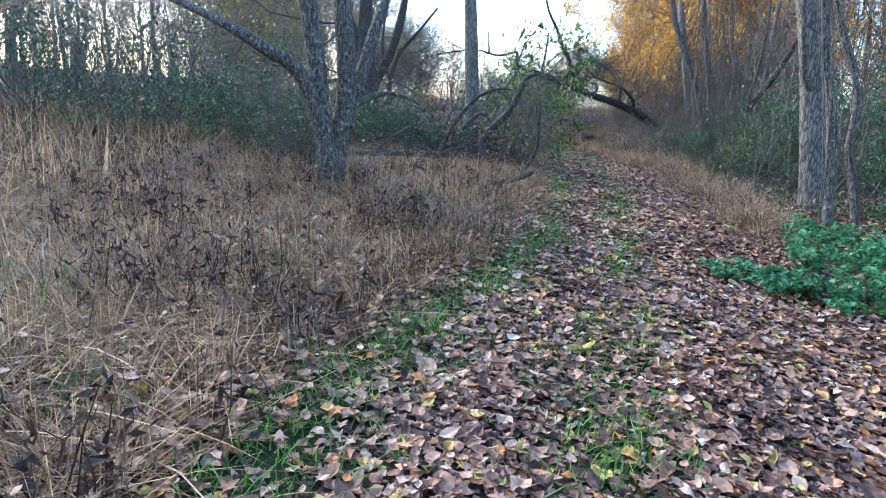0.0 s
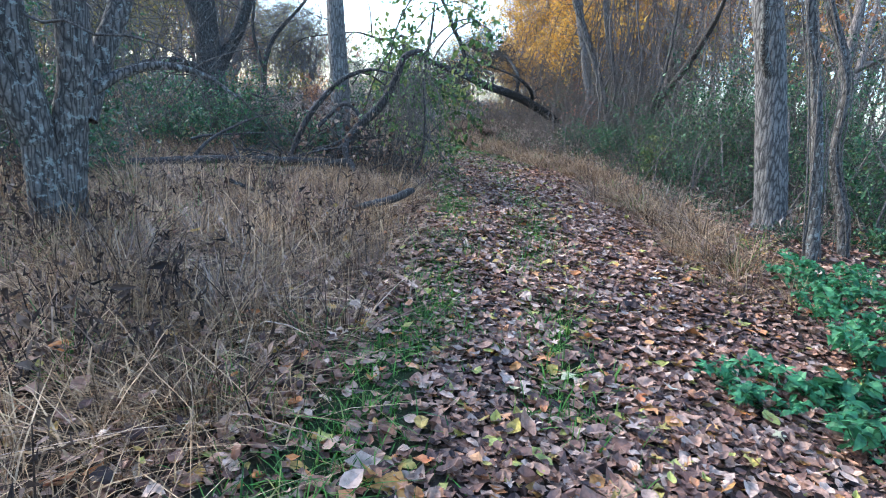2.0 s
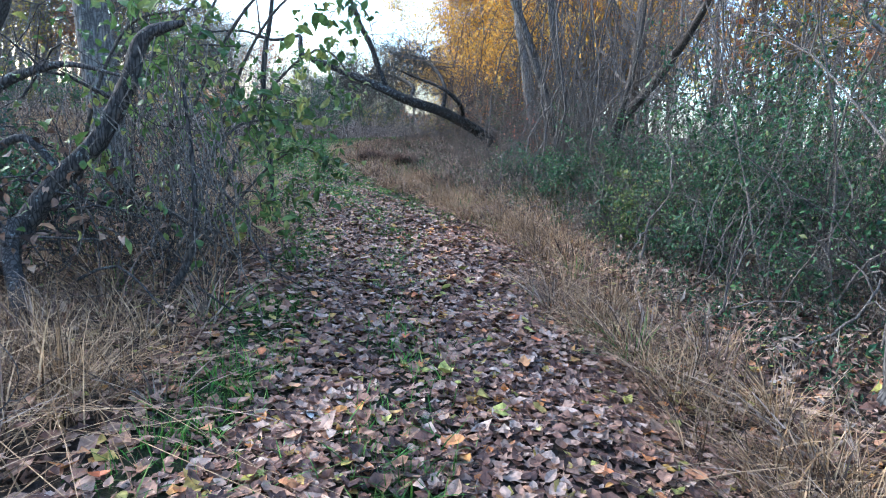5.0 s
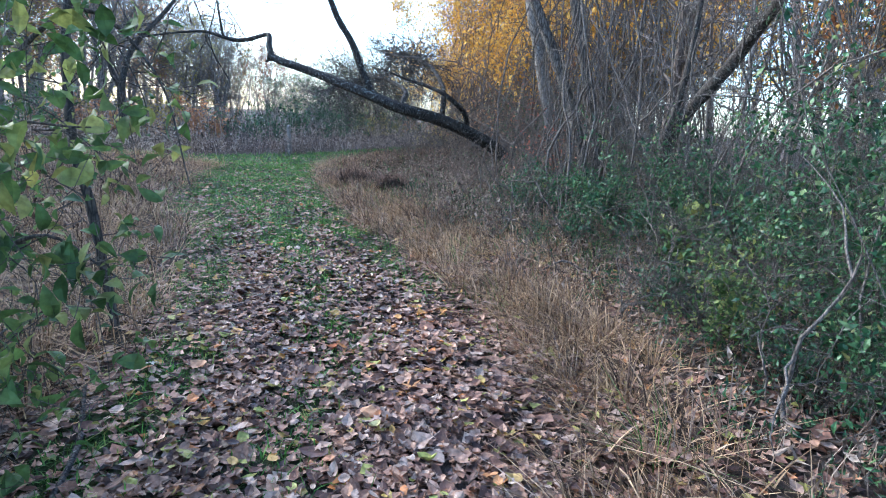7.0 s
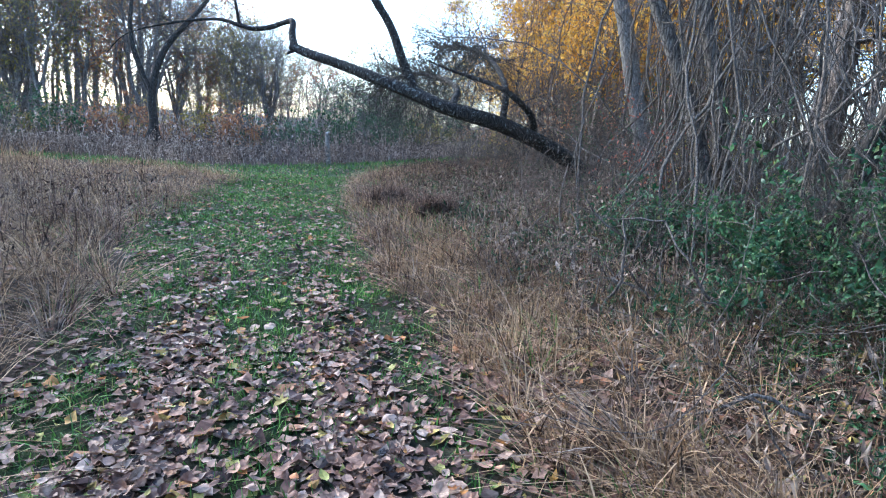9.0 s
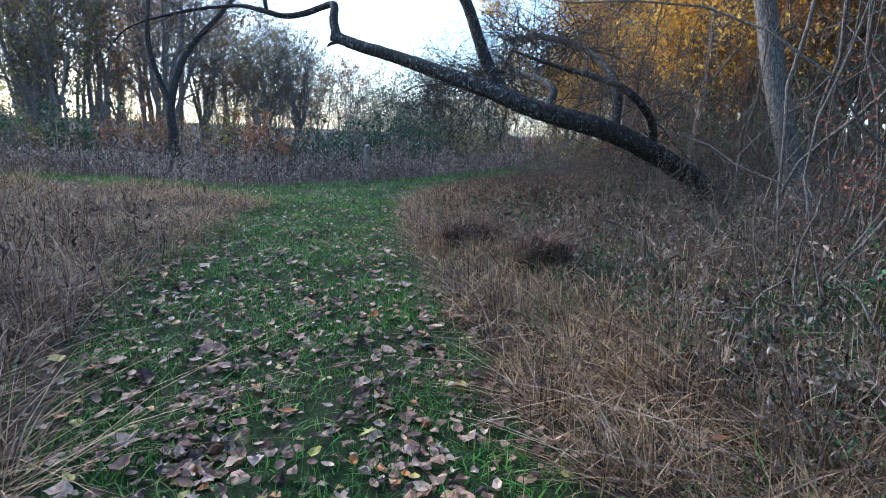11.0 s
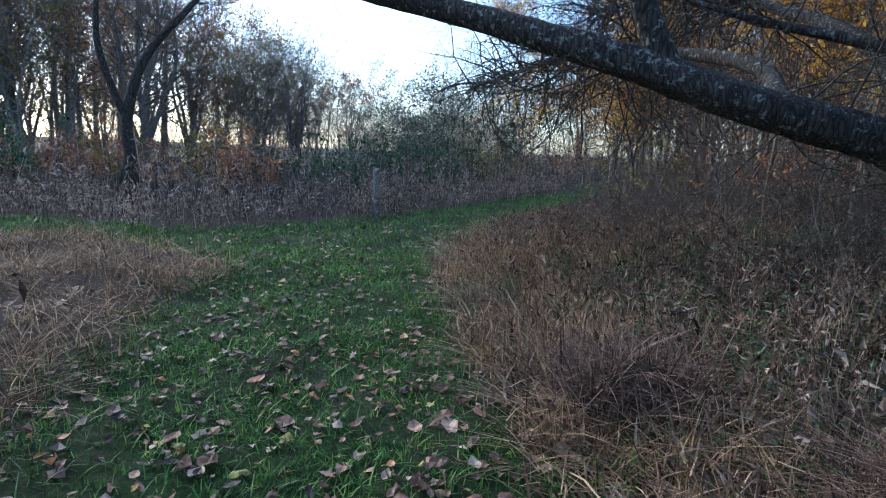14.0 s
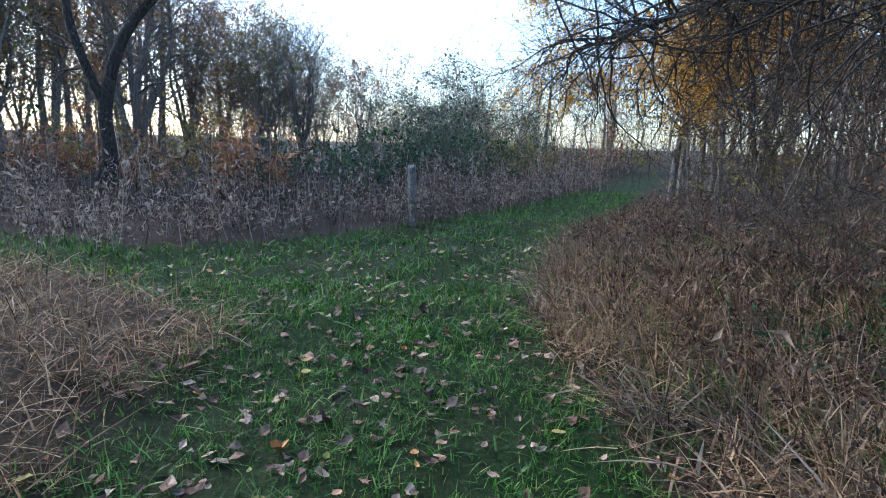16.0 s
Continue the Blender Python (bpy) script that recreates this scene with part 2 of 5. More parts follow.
def grow(t, p, d, length, r, level, r0=None, wig=0.25, up=0.08, kids=4, spread=0.8, ends=None, least=0.004, sides=5, first=0.25):
    """A branch with its side branches, drawn into t. ends gathers places along the twigs."""
    n = 4 + 2 * level
    gauss = random.gauss
    x, y, z = (float(c) for c in p)
    dx, dy, dz = (float(c) for c in d)
    line = [(x, y, z, r)]
    for i in range(n):
        dx, dy, dz = dx + gauss(0, wig), dy + gauss(0, wig), dz + gauss(0, wig) + up
        q = 1 / (math.sqrt(dx * dx + dy * dy + dz * dz) + 1e-9)
        dx, dy, dz = dx * q, dy * q, dz * q
        s = length / n
        x, y, z = x + dx * s, y + dy * s, z + dz * s
        rad = max(least, r * (1 - 0.75 * (i + 1) / n))
        line.append((x, y, z, rad))
        if level and (i + 1) / n > first:
            some = kids / n * random.uniform(0.6, 1.6)
            for _ in range(max(1, round(some)) if kids >= 5 else int(some + random.random())):
                sx, sy, sz = gauss(0, 1), gauss(0, 1), gauss(0, 1)
                dot = sx * dx + sy * dy + sz * dz
                sx, sy, sz = sx - dot * dx, sy - dot * dy, sz - dot * dz
                q = spread / (math.sqrt(sx * sx + sy * sy + sz * sz) + 1e-9)
                k = 1 - spread * 0.5
                grow(t, (x, y, z), (dx * k + sx * q, dy * k + sy * q, dz * k + sz * q), length * random.uniform(0.35, 0.62), max(least, rad * random.uniform(0.4, 0.7)), level - 1, None, wig, up, kids, spread, ends, least, max(3, sides - 1), 0.1)
        if ends is not None and level <= 1 and i % 2 == 1:
            ends.append((x, y, z))
    t.add(line, sides)


def turns(n, r0, flat=1.0):
    """n random turns: about z, then a tilt; flat 0 lies level, 1 is any way up."""
    yaw, tilt, roll = r0.uniform(0, 2 * np.pi, n), r0.normal(0, 0.9 * flat, n), r0.normal(0, 0.9 * flat, n)
    c, s = np.cos, np.sin
    z = np.zeros(n)
    o = np.ones(n)
    rz = np.stack([c(yaw), -s(yaw), z, s(yaw), c(yaw), z, z, z, o], -1).reshape(n, 3, 3)
    rx = np.stack([o, z, z, z, c(tilt), -s(tilt), z, s(tilt), c(tilt)], -1).reshape(n, 3, 3)
    ry = np.stack([c(roll), z, s(roll), z, o, z, -s(roll), z, c(roll)], -1).reshape(n, 3, 3)
    return rz @ rx @ ry


def strew(name, forms, places, size, material, flat=1.0, r0=None, stretch=0.2):
    """Many small pieces of a few forms (verts, tris) at the given places, as one mesh."""
    r0 = r0 or rng
    vs, fs, base = [], [], 0
    pick = r0.integers(0, len(forms), len(places))
    for k, (fv, ff) in enumerate(forms):
        at = places[pick == k]
        n = len(at)
        if not n:
            continue
        sc = size * r0.lognormal(0, 0.28, n)[:, None] * (1 + r0.normal(0, stretch, (n, 3)).clip(-0.5, 0.6))
        v = np.einsum("nij,nkj->nki", turns(n, r0, flat), fv[None] * sc[:, None]) + at[:, None]
        vs.append(v.reshape(-1, 3))
        fs.append((ff[None] + (np.arange(n) * len(fv))[:, None, None]).reshape(-1, 3) + base)
        base += n * len(fv)
    return mesh_of(name, np.vstack(vs), [np.vstack(fs)], material)


def oval_leaf(curl, fold, width=0.36, wave=0.0):
    """A pointed oval leaf of length 1, creased along its midrib."""
    s = np.array([0, 0.22, 0.5, 0.78, 1.0])
    z = curl * (s - 0.5) ** 2 * 2
    mid = np.stack([np.zeros(5), s - 0.5, z], -1)
    wd = width * np.array([0.72, 1.0, 0.62])
    le = np.stack([-wd, s[1:4] - 0.5 + 0.03, z[1:4] + fold * wd + wave * np.array([1, -1, 1])], -1)
    ri = np.stack([wd, s[1:4] - 0.5 - 0.03, z[1:4] + fold * wd - wave * np.array([1, -1, 1])], -1)
    v = np.vstack([mid, le, ri])
    f = [(0, 1, 5), (1, 2, 6), (1, 6, 5), (2, 3, 7), (2, 7, 6), (3, 4, 7), (0, 8, 1), (1, 9, 2), (1, 8, 9), (2, 10, 3), (2, 9, 10), (3, 10, 4)]
    return v, np.array(f)


def lobed_leaf(curl):
    """A five-lobed leaf of width 1."""
    a = np.radians([-90, -52, -18, 12, 40, 64, 90, 116, 140, 168, 198, 232])
    rad = np.array([0.1, 0.42, 0.2, 0.52, 0.24, 0.36, 0.58, 0.36, 0.24, 0.52, 0.2, 0.42])
    v = np.stack([np.cos(a) * rad, np.sin(a) * rad, curl * rad ** 2 * (1 + 0.5 * np.sin(3 * a))], -1)
    v = np.vstack([[(0, 0, 0)], v])
    return v, np.array([(0, i + 1, (i + 1) % 12 + 1) for i in range(12)])


def plain_leaf(curl, width):
    """A simpler fallen leaf for places farther off."""
    v = np.array([(0, -0.5, curl), (-width, 0.02, 0.12), (0, 0.05, 0), (width, -0.04, 0.1), (0, 0.5, curl * 0.8)])
    return v, np.array([(0, 2, 1), (0, 3, 2), (1, 2, 4), (2, 3, 4)])


NARROW = [plain_leaf(0.3, 0.13), plain_leaf(-0.3, 0.17), plain_leaf(0.45, 0.1)]
FALLEN_FAR = [plain_leaf(0.2, 0.36), plain_leaf(-0.15, 0.4), plain_leaf(0.35, 0.3), plain_leaf(0.1, 0.44)]
FALLEN = [oval_leaf(0.3, 0.3, 0.33), oval_leaf(-0.35, -0.25, 0.38, 0.05), oval_leaf(0.7, 0.6, 0.34, 0.05), oval_leaf(-0.2, 0.4, 0.4, 0.07), oval_leaf(0.2, 0.2, 0.3), oval_leaf(0.25, -0.4, 0.42, 0.08), oval_leaf(-0.3, 0.15, 0.36, 0.03), oval_leaf(0.4, 0.4, 0.4, 0.06), lobed_leaf(0.5)]
SMALL = [(np.array([(0, -0.5, 0), (-0.24, 0, 0.07), (0.24, 0, 0.07), (0, 0.5, -0.05)]), np.array([(0, 2, 1), (1, 2, 3)]))]
BROAD = [oval_leaf(-0.35, 0.3, 0.26), oval_leaf(-0.6, 0.2, 0.24, 0.03)]


def blades(name, xy, base, height, width, material, lean=0.5, r0=None, droop=0.6, az=None):
    """Grass blades: narrow bent strips that rise from the ground, bent towards az."""
    r0 = r0 or rng
    n = len(xy)
    h = height * r0.lognormal(0, 0.33, n).clip(0.4, 1.6)
    w = width * r0.lognormal(0, 0.3, n)
    az = r0.uniform(0, 2 * np.pi, n) if az is None else az
    ln = np.abs(r0.normal(0, lean, n)).clip(0, 1.7 * lean)
    out = np.stack([np.cos(az), np.sin(az)], -1)
    side = np.stack([-np.sin(az), np.cos(az)], -1)
    face = r0.uniform(-1, 1, n)[:, None]
    side = side * np.sqrt(1 - face ** 2 * 0.8) + out * face * 0.9
    v = np.zeros((n, 7, 3))
    for k, s in enumerate((0.0, 0.4, 0.75, 1.0)):
        reach = h * (ln * s + droop * ln * s * s)
        rise = h * s * (1 - 0.35 * np.minimum(1.4, ln) * s)
        c = xy + out * reach[:, None]
        ww = (w * (1.0, 0.85, 0.5, 0)[k] / 2)[:, None]
        if k < 3:
            v[:, 2 * k, :2], v[:, 2 * k + 1, :2] = c - side * ww, c + side * ww
            v[:, 2 * k, 2] = v[:, 2 * k + 1, 2] = base + rise
        else:
            v[:, 6, :2], v[:, 6, 2] = c, base + rise
    i = (np.arange(n) * 7)[:, None]
    q = np.vstack([i + np.array([[0, 1, 3, 2]]), i + np.array([[2, 3, 5, 4]])])
    t = i + np.array([[4, 5, 6]])
    return mesh_of(name, v.reshape(-1, 3), [q, t], material)


# ---- the lie of the land ----
EDGE_Y = (-6, 0, 3, 4.1, 6.3, 8, 9.4, 11.5, 14, 16.6, 19, 20.7, 23, 25, 27.5, 29, 31, 33, 35, 41, 60)
EDGE_L = (-1.6, -1.2, -0.6, -0.1, 0.95, 1.2, 1.65, 2.0, 2.35, 2.1, 1.7, 1.1, 1.1, 1.25, 1.3, -0.4, 0.9, 2.9, 4.2, 8.4, 20)
EDGE_R = (1.6, 2.2, 2.7, 2.8, 3.2, 3.7, 4.1, 4.25, 4.9, 4.5, 3.95, 3.8, 3.6, 3.5, 3.5, 3.9, 4.6, 5.6, 6.8, 10.2, 22)


def left_edge(y):
    return np.interp(y, EDGE_Y, EDGE_L)


def right_edge(y):
    return np.interp(y, EDGE_Y, EDGE_R)


def step(a, b, v):
    u = np.clip((v - a) / (b - a), 0, 1)
    return u * u * (3 - 2 * u)


def lumps(x, y, f=1.0, seed=0.0):
    """Smooth wandering values round 0, within about -1 and 1."""
    s = seed * 1.7
    return (np.sin(1.3 * f * x + 0.9 * f * y + s) + np.sin(-0.8 * f * x + 1.7 * f * y + 2.1 * s + 1) + np.sin(2.3 * f * x - 1.1 * f * y + s * 0.7 + 2)
            + 0.6 * np.sin(3.7 * f * x + 2.9 * f * y + s * 1.3) + 0.6 * np.sin(-4.1 * f * x + 3.3 * f * y + s * 0.3 + 4)) / 3.2


def height_at(x, y):
    x, y = np.asarray(x, float), np.asarray(y, float)
    z = 0.15 * step(4, 10, y)
    side_l, side_r = left_edge(y) - x, x - right_edge(y)
    z = z + 0.1 * step(0, 1.2, side_l) * step(34, 26, y) + 0.06 * step(0, 1.0, side_r)
    z = z + 0.35 * step(0.3, 4.5, side_r) * step(15, 21, y) + 0.5 * step(2, 9, side_r) * step(18, 30, y)
    z = z + 0.03 * lumps(x, y, 1.4) + 0.015 * lumps(x, y, 4.5, 3)
    z = z + 0.3 * step(33, 60, y) + 0.5 * step(40, 90, y) * step(2, 14, x)
    return z


def trail_u(x, y):
    return (x - left_edge(y)) / (right_edge(y) - left_edge(y))


def greenness(x, y):
    """How far green turf covers the ground, 0 to 1."""
    u = trail_u(x, y)
    n = lumps(x, y, 1.6, 5)
    strip = np.maximum(np.exp(-((u - 0.06) / 0.13) ** 2), 0.75 * np.exp(-((u - 0.47) / 0.1) ** 2))
    early = strip * step(-0.9, 0.1, n) * 0.9
    track = np.maximum(np.exp(-((u - 0.28) / 0.1) ** 2), np.exp(-((u - 0.7) / 0.11) ** 2))
    late = np.clip(1.15 - track * (1 - 0.85 * step(14, 21, y)), 0, 1) * (0.8 + 0.2 * n)
    inside = step(-0.12 - 0.2 * step(19, 23, y), 0.02 - 0.1 * step(19, 23, y), u) * step(1.1, 0.98, u)
    strip_l = step(0.9, -0.1, x) * step(28.1, 28.8, y + 0.3 * x + 0.3 * n) * step(31.0, 30.3, y + 0.3 * np.minimum(0, x + 1))
    g = inside * (early + (late - early) * step(13, 18.5, y))
    return np.clip(np.maximum(g, strip_l * 0.95), 0, 1)


def dryness(x, y):
    """How thick the tall dry grass stands, 0 to 1."""
    u_l, u_r = left_edge(y) - x, x - right_edge(y)
    n = lumps(x, y, 1.1, 9)
    left = step(-0.05, 0.5, u_l + 0.25 * n) * step(-0.4, 2.2, y + 0.35 * x + 0.9 * n)
    left = left * step(31, 28, y)
    hedge_front = step(28.9, 28.2, y + 0.3 * x + 0.3 * n)
    left = left * np.where(x < 1.0, np.maximum(hedge_front, 0.0), 1.0)
    right = step(-0.05, 0.35, u_r + 0.2 * n) * step(1.25, 0.6, u_r) * step(6.0, 7.2, y)
    right = np.maximum(right, step(-0.05, 0.4, u_r) * step(3.2 - 1.4 * step(19, 23, y), 1.4 - 0.6 * step(19, 23, y), u_r) * step(13, 18, y) * step(34, 30, y))
    return np.clip(np.maximum(left, right), 0, 1)


def ground():
    def axis(lo, hi, d, far):
        fine = np.arange(lo, hi + d / 2, d)
        out = hi + np.cumsum(d * 1.35 ** np.arange(1, 60))
        out = out[out < far]
        back = lo - np.cumsum(d * 1.35 ** np.arange(1, 60))
        back = back[back > -far]
        return np.concatenate([[-far], back[::-1], fine, out, [far]])
    xs, ys = axis(-9, 13, 0.14, 900), axis(-5, 38, 0.14, 900)
    gx, gy = np.meshgrid(xs, ys)
    x, y = gx.ravel(), gy.ravel()
    v = np.stack([x, y, height_at(x, y)], -1)
    nx = len(xs)
    i = (np.arange(len(ys) - 1)[:, None] * nx + np.arange(nx - 1)[None]).ravel()
    me = mesh_of("ground", v, [np.stack([i, i + 1, i + nx + 1, i + nx], -1)], SOIL, True)
    zone = me.attributes.new("zone", "FLOAT_COLOR", "POINT")
    d = np.maximum(dryness(x, y), step(10, 16, np.abs(x - 3)) * 0.55)
    col = np.stack([greenness(x, y), d, np.zeros_like(x), np.ones_like(x)], -1)
    zone.data.foreach_set("color", col.astype(np.float32).ravel())
    return tagged(new("ground", me), "woodland ground with trodden soil, turf and dry thatch", "ground", "", "structure")


ground()


def spots(n, x0, x1, y0, y1, chance, r0):
    """Up to n random places in a stretch of the plan, kept by a chance of 0 to 1."""
    x, y = r0.uniform(x0, x1, n), r0.uniform(y0, y1, n)
    keep = r0.uniform(0, 1, n) < chance(x, y)
    return np.stack([x[keep], y[keep]], -1)


def on_ground(xy, lift=0.0):
    return np.column_stack([xy, height_at(xy[:, 0], xy[:, 1]) + lift])

# ---- trees along the trail ----
def limb(t, pts, sides=10, rough=0.06, steps=7):
    t.add(smooth_line(pts, steps), sides, rough)


def flare(x, y, z, r, t, n=6, spread=0.55):
    """Root spurs round the foot of a trunk."""
    for k in range(n):
        a = 2 * math.pi * k / n + rng.uniform(-0.3, 0.3)
        c, s = math.cos(a), math.sin(a)
        t.add(smooth_line([(x + c * r * 0.5, y + s * r * 0.5, z + r * 1.5, r * 0.42), (x + c * r * 0.95, y + s * r * 0.95, z + r * 0.45, r * 0.4),
                           (x + c * r * (1.2 + spread), y + s * r * (1.2 + spread), z - 0.06, r * 0.2)], 4), 8)


def twigs_along(t, line, n, length, r, level=1, ends=None, up=0.02, wig=0.28, spread=0.9, down=0.0):
    p = np.asarray(line, float)
    for _ in range(n):
        i = rng.integers(0, len(p) - 1)
        s = rng.uniform()
        at = p[i, :3] * (1 - s) + p[i + 1, :3] * s
        ax = p[i + 1, :3] - p[i, :3]
        ax /= np.linalg.norm(ax)
        d = rng.normal(0, 1, 3) + np.array([0, 0, 0.35 - down]) + ax * 0.5
        d /= np.linalg.norm(d)
        grow(t, at, d, length * rng.uniform(0.5, 1.4), r, level, None, wig, up, 5, spread, ends, 0.0018, 4)


def leaves_at(name, ends, per, size, material, jitter=0.08, forms=SMALL, flat=1.0):
    e = np.repeat(np.asarray(ends), per, 0)
    return strew(name, forms, e + rng.normal(0, jitter, e.shape), size, material, flat)


def double_tree():
    tree = thing("tree", 0, 0, 0, "old twin-stemmed tree with lichened grey bark in dry grass", "tree")
    t = Tubes()
    left = [(-1.6, 7.66, -0.1, 0.2), (-1.6, 7.64, 0.4, 0.155), (-1.62, 7.62, 0.9, 0.14), (-1.69, 7.6, 1.35, 0.14), (-1.75, 7.57, 1.8, 0.135), (-1.85, 7.52, 2.5, 0.13), (-2.0, 7.5, 3.6, 0.11), (-2.1, 7.6, 5.2, 0.07)]
    right = [(-1.5, 7.72, -0.1, 0.19), (-1.49, 7.72, 0.5, 0.15), (-1.45, 7.73, 1.0, 0.14), (-1.39, 7.74, 1.45, 0.14), (-1.42, 7.72, 2.05, 0.14), (-1.46, 7.7, 2.6, 0.13), (-1.42, 7.8, 3.8, 0.11), (-1.3, 7.9, 5.5, 0.07)]
    for s in (left, right):
        t = Tubes()
        limb(t, [(x, y, z, q * 0.82) for x, y, z, q in s], 22, 0.09, 10)
        if s is left:
            flare(-1.55, 7.7, 0.08, 0.15, t, 7, 0.4)
        part("trunk", t.mesh("trunk", BARK_LICHEN), tree)
    arms = [[(-1.62, 7.6, 0.9, 0.11), (-1.74, 7.46, 1.3, 0.1), (-1.84, 7.28, 1.6, 0.09), (-1.98, 7.09, 1.78, 0.08), (-2.14, 6.9, 1.87, 0.075), (-2.45, 6.75, 2.05, 0.06), (-3.1, 6.9, 2.3, 0.04), (-3.9, 7.2, 2.5, 0.02)],
            [(-1.4, 7.85, 1.05, 0.1), (-1.34, 8.0, 1.45, 0.09), (-1.23, 8.11, 1.84, 0.085), (-1.16, 8.2, 2.15, 0.08), (-1.0, 8.35, 2.7, 0.06), (-0.6, 8.6, 3.6, 0.03)],
            [(-1.36, 7.85, 1.25, 0.05), (-1.15, 8.0, 1.42, 0.04), (-0.9, 8.1, 1.5, 0.032), (-0.6, 8.2, 1.45, 0.02), (-0.35, 8.2, 1.3, 0.01)]]
    for a in arms:
        t, w = Tubes(), Tubes()
        limb(t, a, 12, 0.06)
        bough = part("limb", t.mesh("limb", BARK_LICHEN), tree)
        twigs_along(w, a[2:], 7, 0.7, 0.008, 1)
        part("twig_tangle", w.mesh("twig_tangle", TWIG), bough)
    t = Tubes()
    for s in (left, right):
        twigs_along(t, s[4:], 8, 1.3, 0.014, 2)
    for k in range(8):
        grow(t, (-1.75, 7.5, rng.uniform(0.7, 1.3)), (rng.uniform(-1, -0.3), rng.uniform(-0.5, 0.5), rng.uniform(-0.1, 0.3)), rng.uniform(0.6, 1.2), 0.008, 1, None, 0.2, -0.02)
    part("twig_tangle", t.mesh("twig_tangle", TWIG), tree)


def forked_tree():
    tree = thing("tree", 0, 0, 0, "tall dark tree forking low into spread limbs", "tree")
    t = Tubes()
    limb(t, [(-2.4, 17.3, 0, 0.36), (-2.43, 17.32, 0.75, 0.3), (-2.5, 17.3, 1.42, 0.3), (-2.57, 17.29, 2.3, 0.26), (-2.62, 17.28, 3.3, 0.2), (-2.6, 17.3, 4.6, 0.15), (-2.4, 17.4, 7, 0.08)], 18, 0.08)
    flare(-2.4, 17.3, 0.2, 0.33, t)
    part("trunk", t.mesh("trunk", BARK_DARK), tree)
    for a in ([(-2.56, 17.29, 2.2, 0.17), (-2.85, 17.24, 2.93, 0.14), (-3.15, 17.17, 3.6, 0.12), (-3.6, 17.1, 5.2, 0.07)],
              [(-2.42, 17.32, 1.5, 0.17), (-2.2, 17.36, 1.98, 0.14), (-1.89, 17.41, 2.66, 0.13), (-1.65, 17.44, 3.6, 0.11), (-1.4, 17.5, 5.4, 0.06)],
              [(-2.6, 17.2, 1.6, 0.09), (-3.04, 16.68, 1.74, 0.07), (-3.38, 16.28, 1.7, 0.05), (-3.72, 15.87, 1.53, 0.035), (-3.92, 15.49, 1.27, 0.02)]):
        t, w = Tubes(), Tubes()
        limb(t, a, 10)
        bough = part("limb", t.mesh("limb", BARK_DARK), tree)
        twigs_along(w, a[1:], 9, 1.3, 0.014, 2)
        part("twig_tangle", w.mesh("twig_tangle", TWIG), bough)


def slim_tree():
    tree = thing("tree", 0, 0, 0, "slim straight grey tree beside a brush pile", "tree")
    t, w = Tubes(), Tubes()
    line = [(0.5, 13.8, 0, 0.21), (0.46, 13.79, 0.55, 0.175), (0.41, 13.79, 1.4, 0.165), (0.34, 13.79, 2.1, 0.155), (0.24, 13.78, 3.1, 0.14), (0.09, 13.78, 4.5, 0.12), (-0.1, 13.8, 7, 0.07)]
    limb(t, line, 18, 0.05)
    flare(0.5, 13.8, 0.2, 0.19, t)
    part("trunk", t.mesh("trunk", BARK_GREY), tree)
    twigs_along(w, line[3:], 10, 0.9, 0.01, 1)
    part("twig_tangle", w.mesh("twig_tangle", TWIG), tree)


def oak():
    tree = thing("tree", 0, 0, 0, "stout straight tree with furrowed grey bark", "tree")
    t, w = Tubes(), Tubes()
    line = [(5.88, 9.4, -0.1, 0.25), (5.85, 9.42, 0.3, 0.2), (5.72, 9.55, 1.26, 0.178), (5.58, 9.68, 2.2, 0.17), (5.43, 9.81, 3.0, 0.165), (5.28, 9.95, 3.9, 0.155), (5.1, 10.1, 6.5, 0.13)]
    limb(t, line, 28, 0.05, 12)
    flare(5.87, 9.4, 0.08, 0.21, t, 7, 0.5)
    part("trunk", t.mesh("trunk", BARK), tree)
    t = Tubes()
    arm = [(5.6, 9.6, 1.95, 0.06), (5.35, 9.5, 2.25, 0.05), (5.2, 9.4, 2.6, 0.045), (5.05, 9.35, 3.1, 0.035), (4.9, 9.3, 3.8, 0.02)]
    limb(t, arm, 9)
    part("limb", t.mesh("limb", BARK_LICHEN), tree)
    twigs_along(w, arm, 9, 0.6, 0.007, 1)
    twigs_along(w, line[3:], 8, 0.8, 0.009, 1)
    part("twig_tangle", w.mesh("twig_tangle", TWIG), tree)


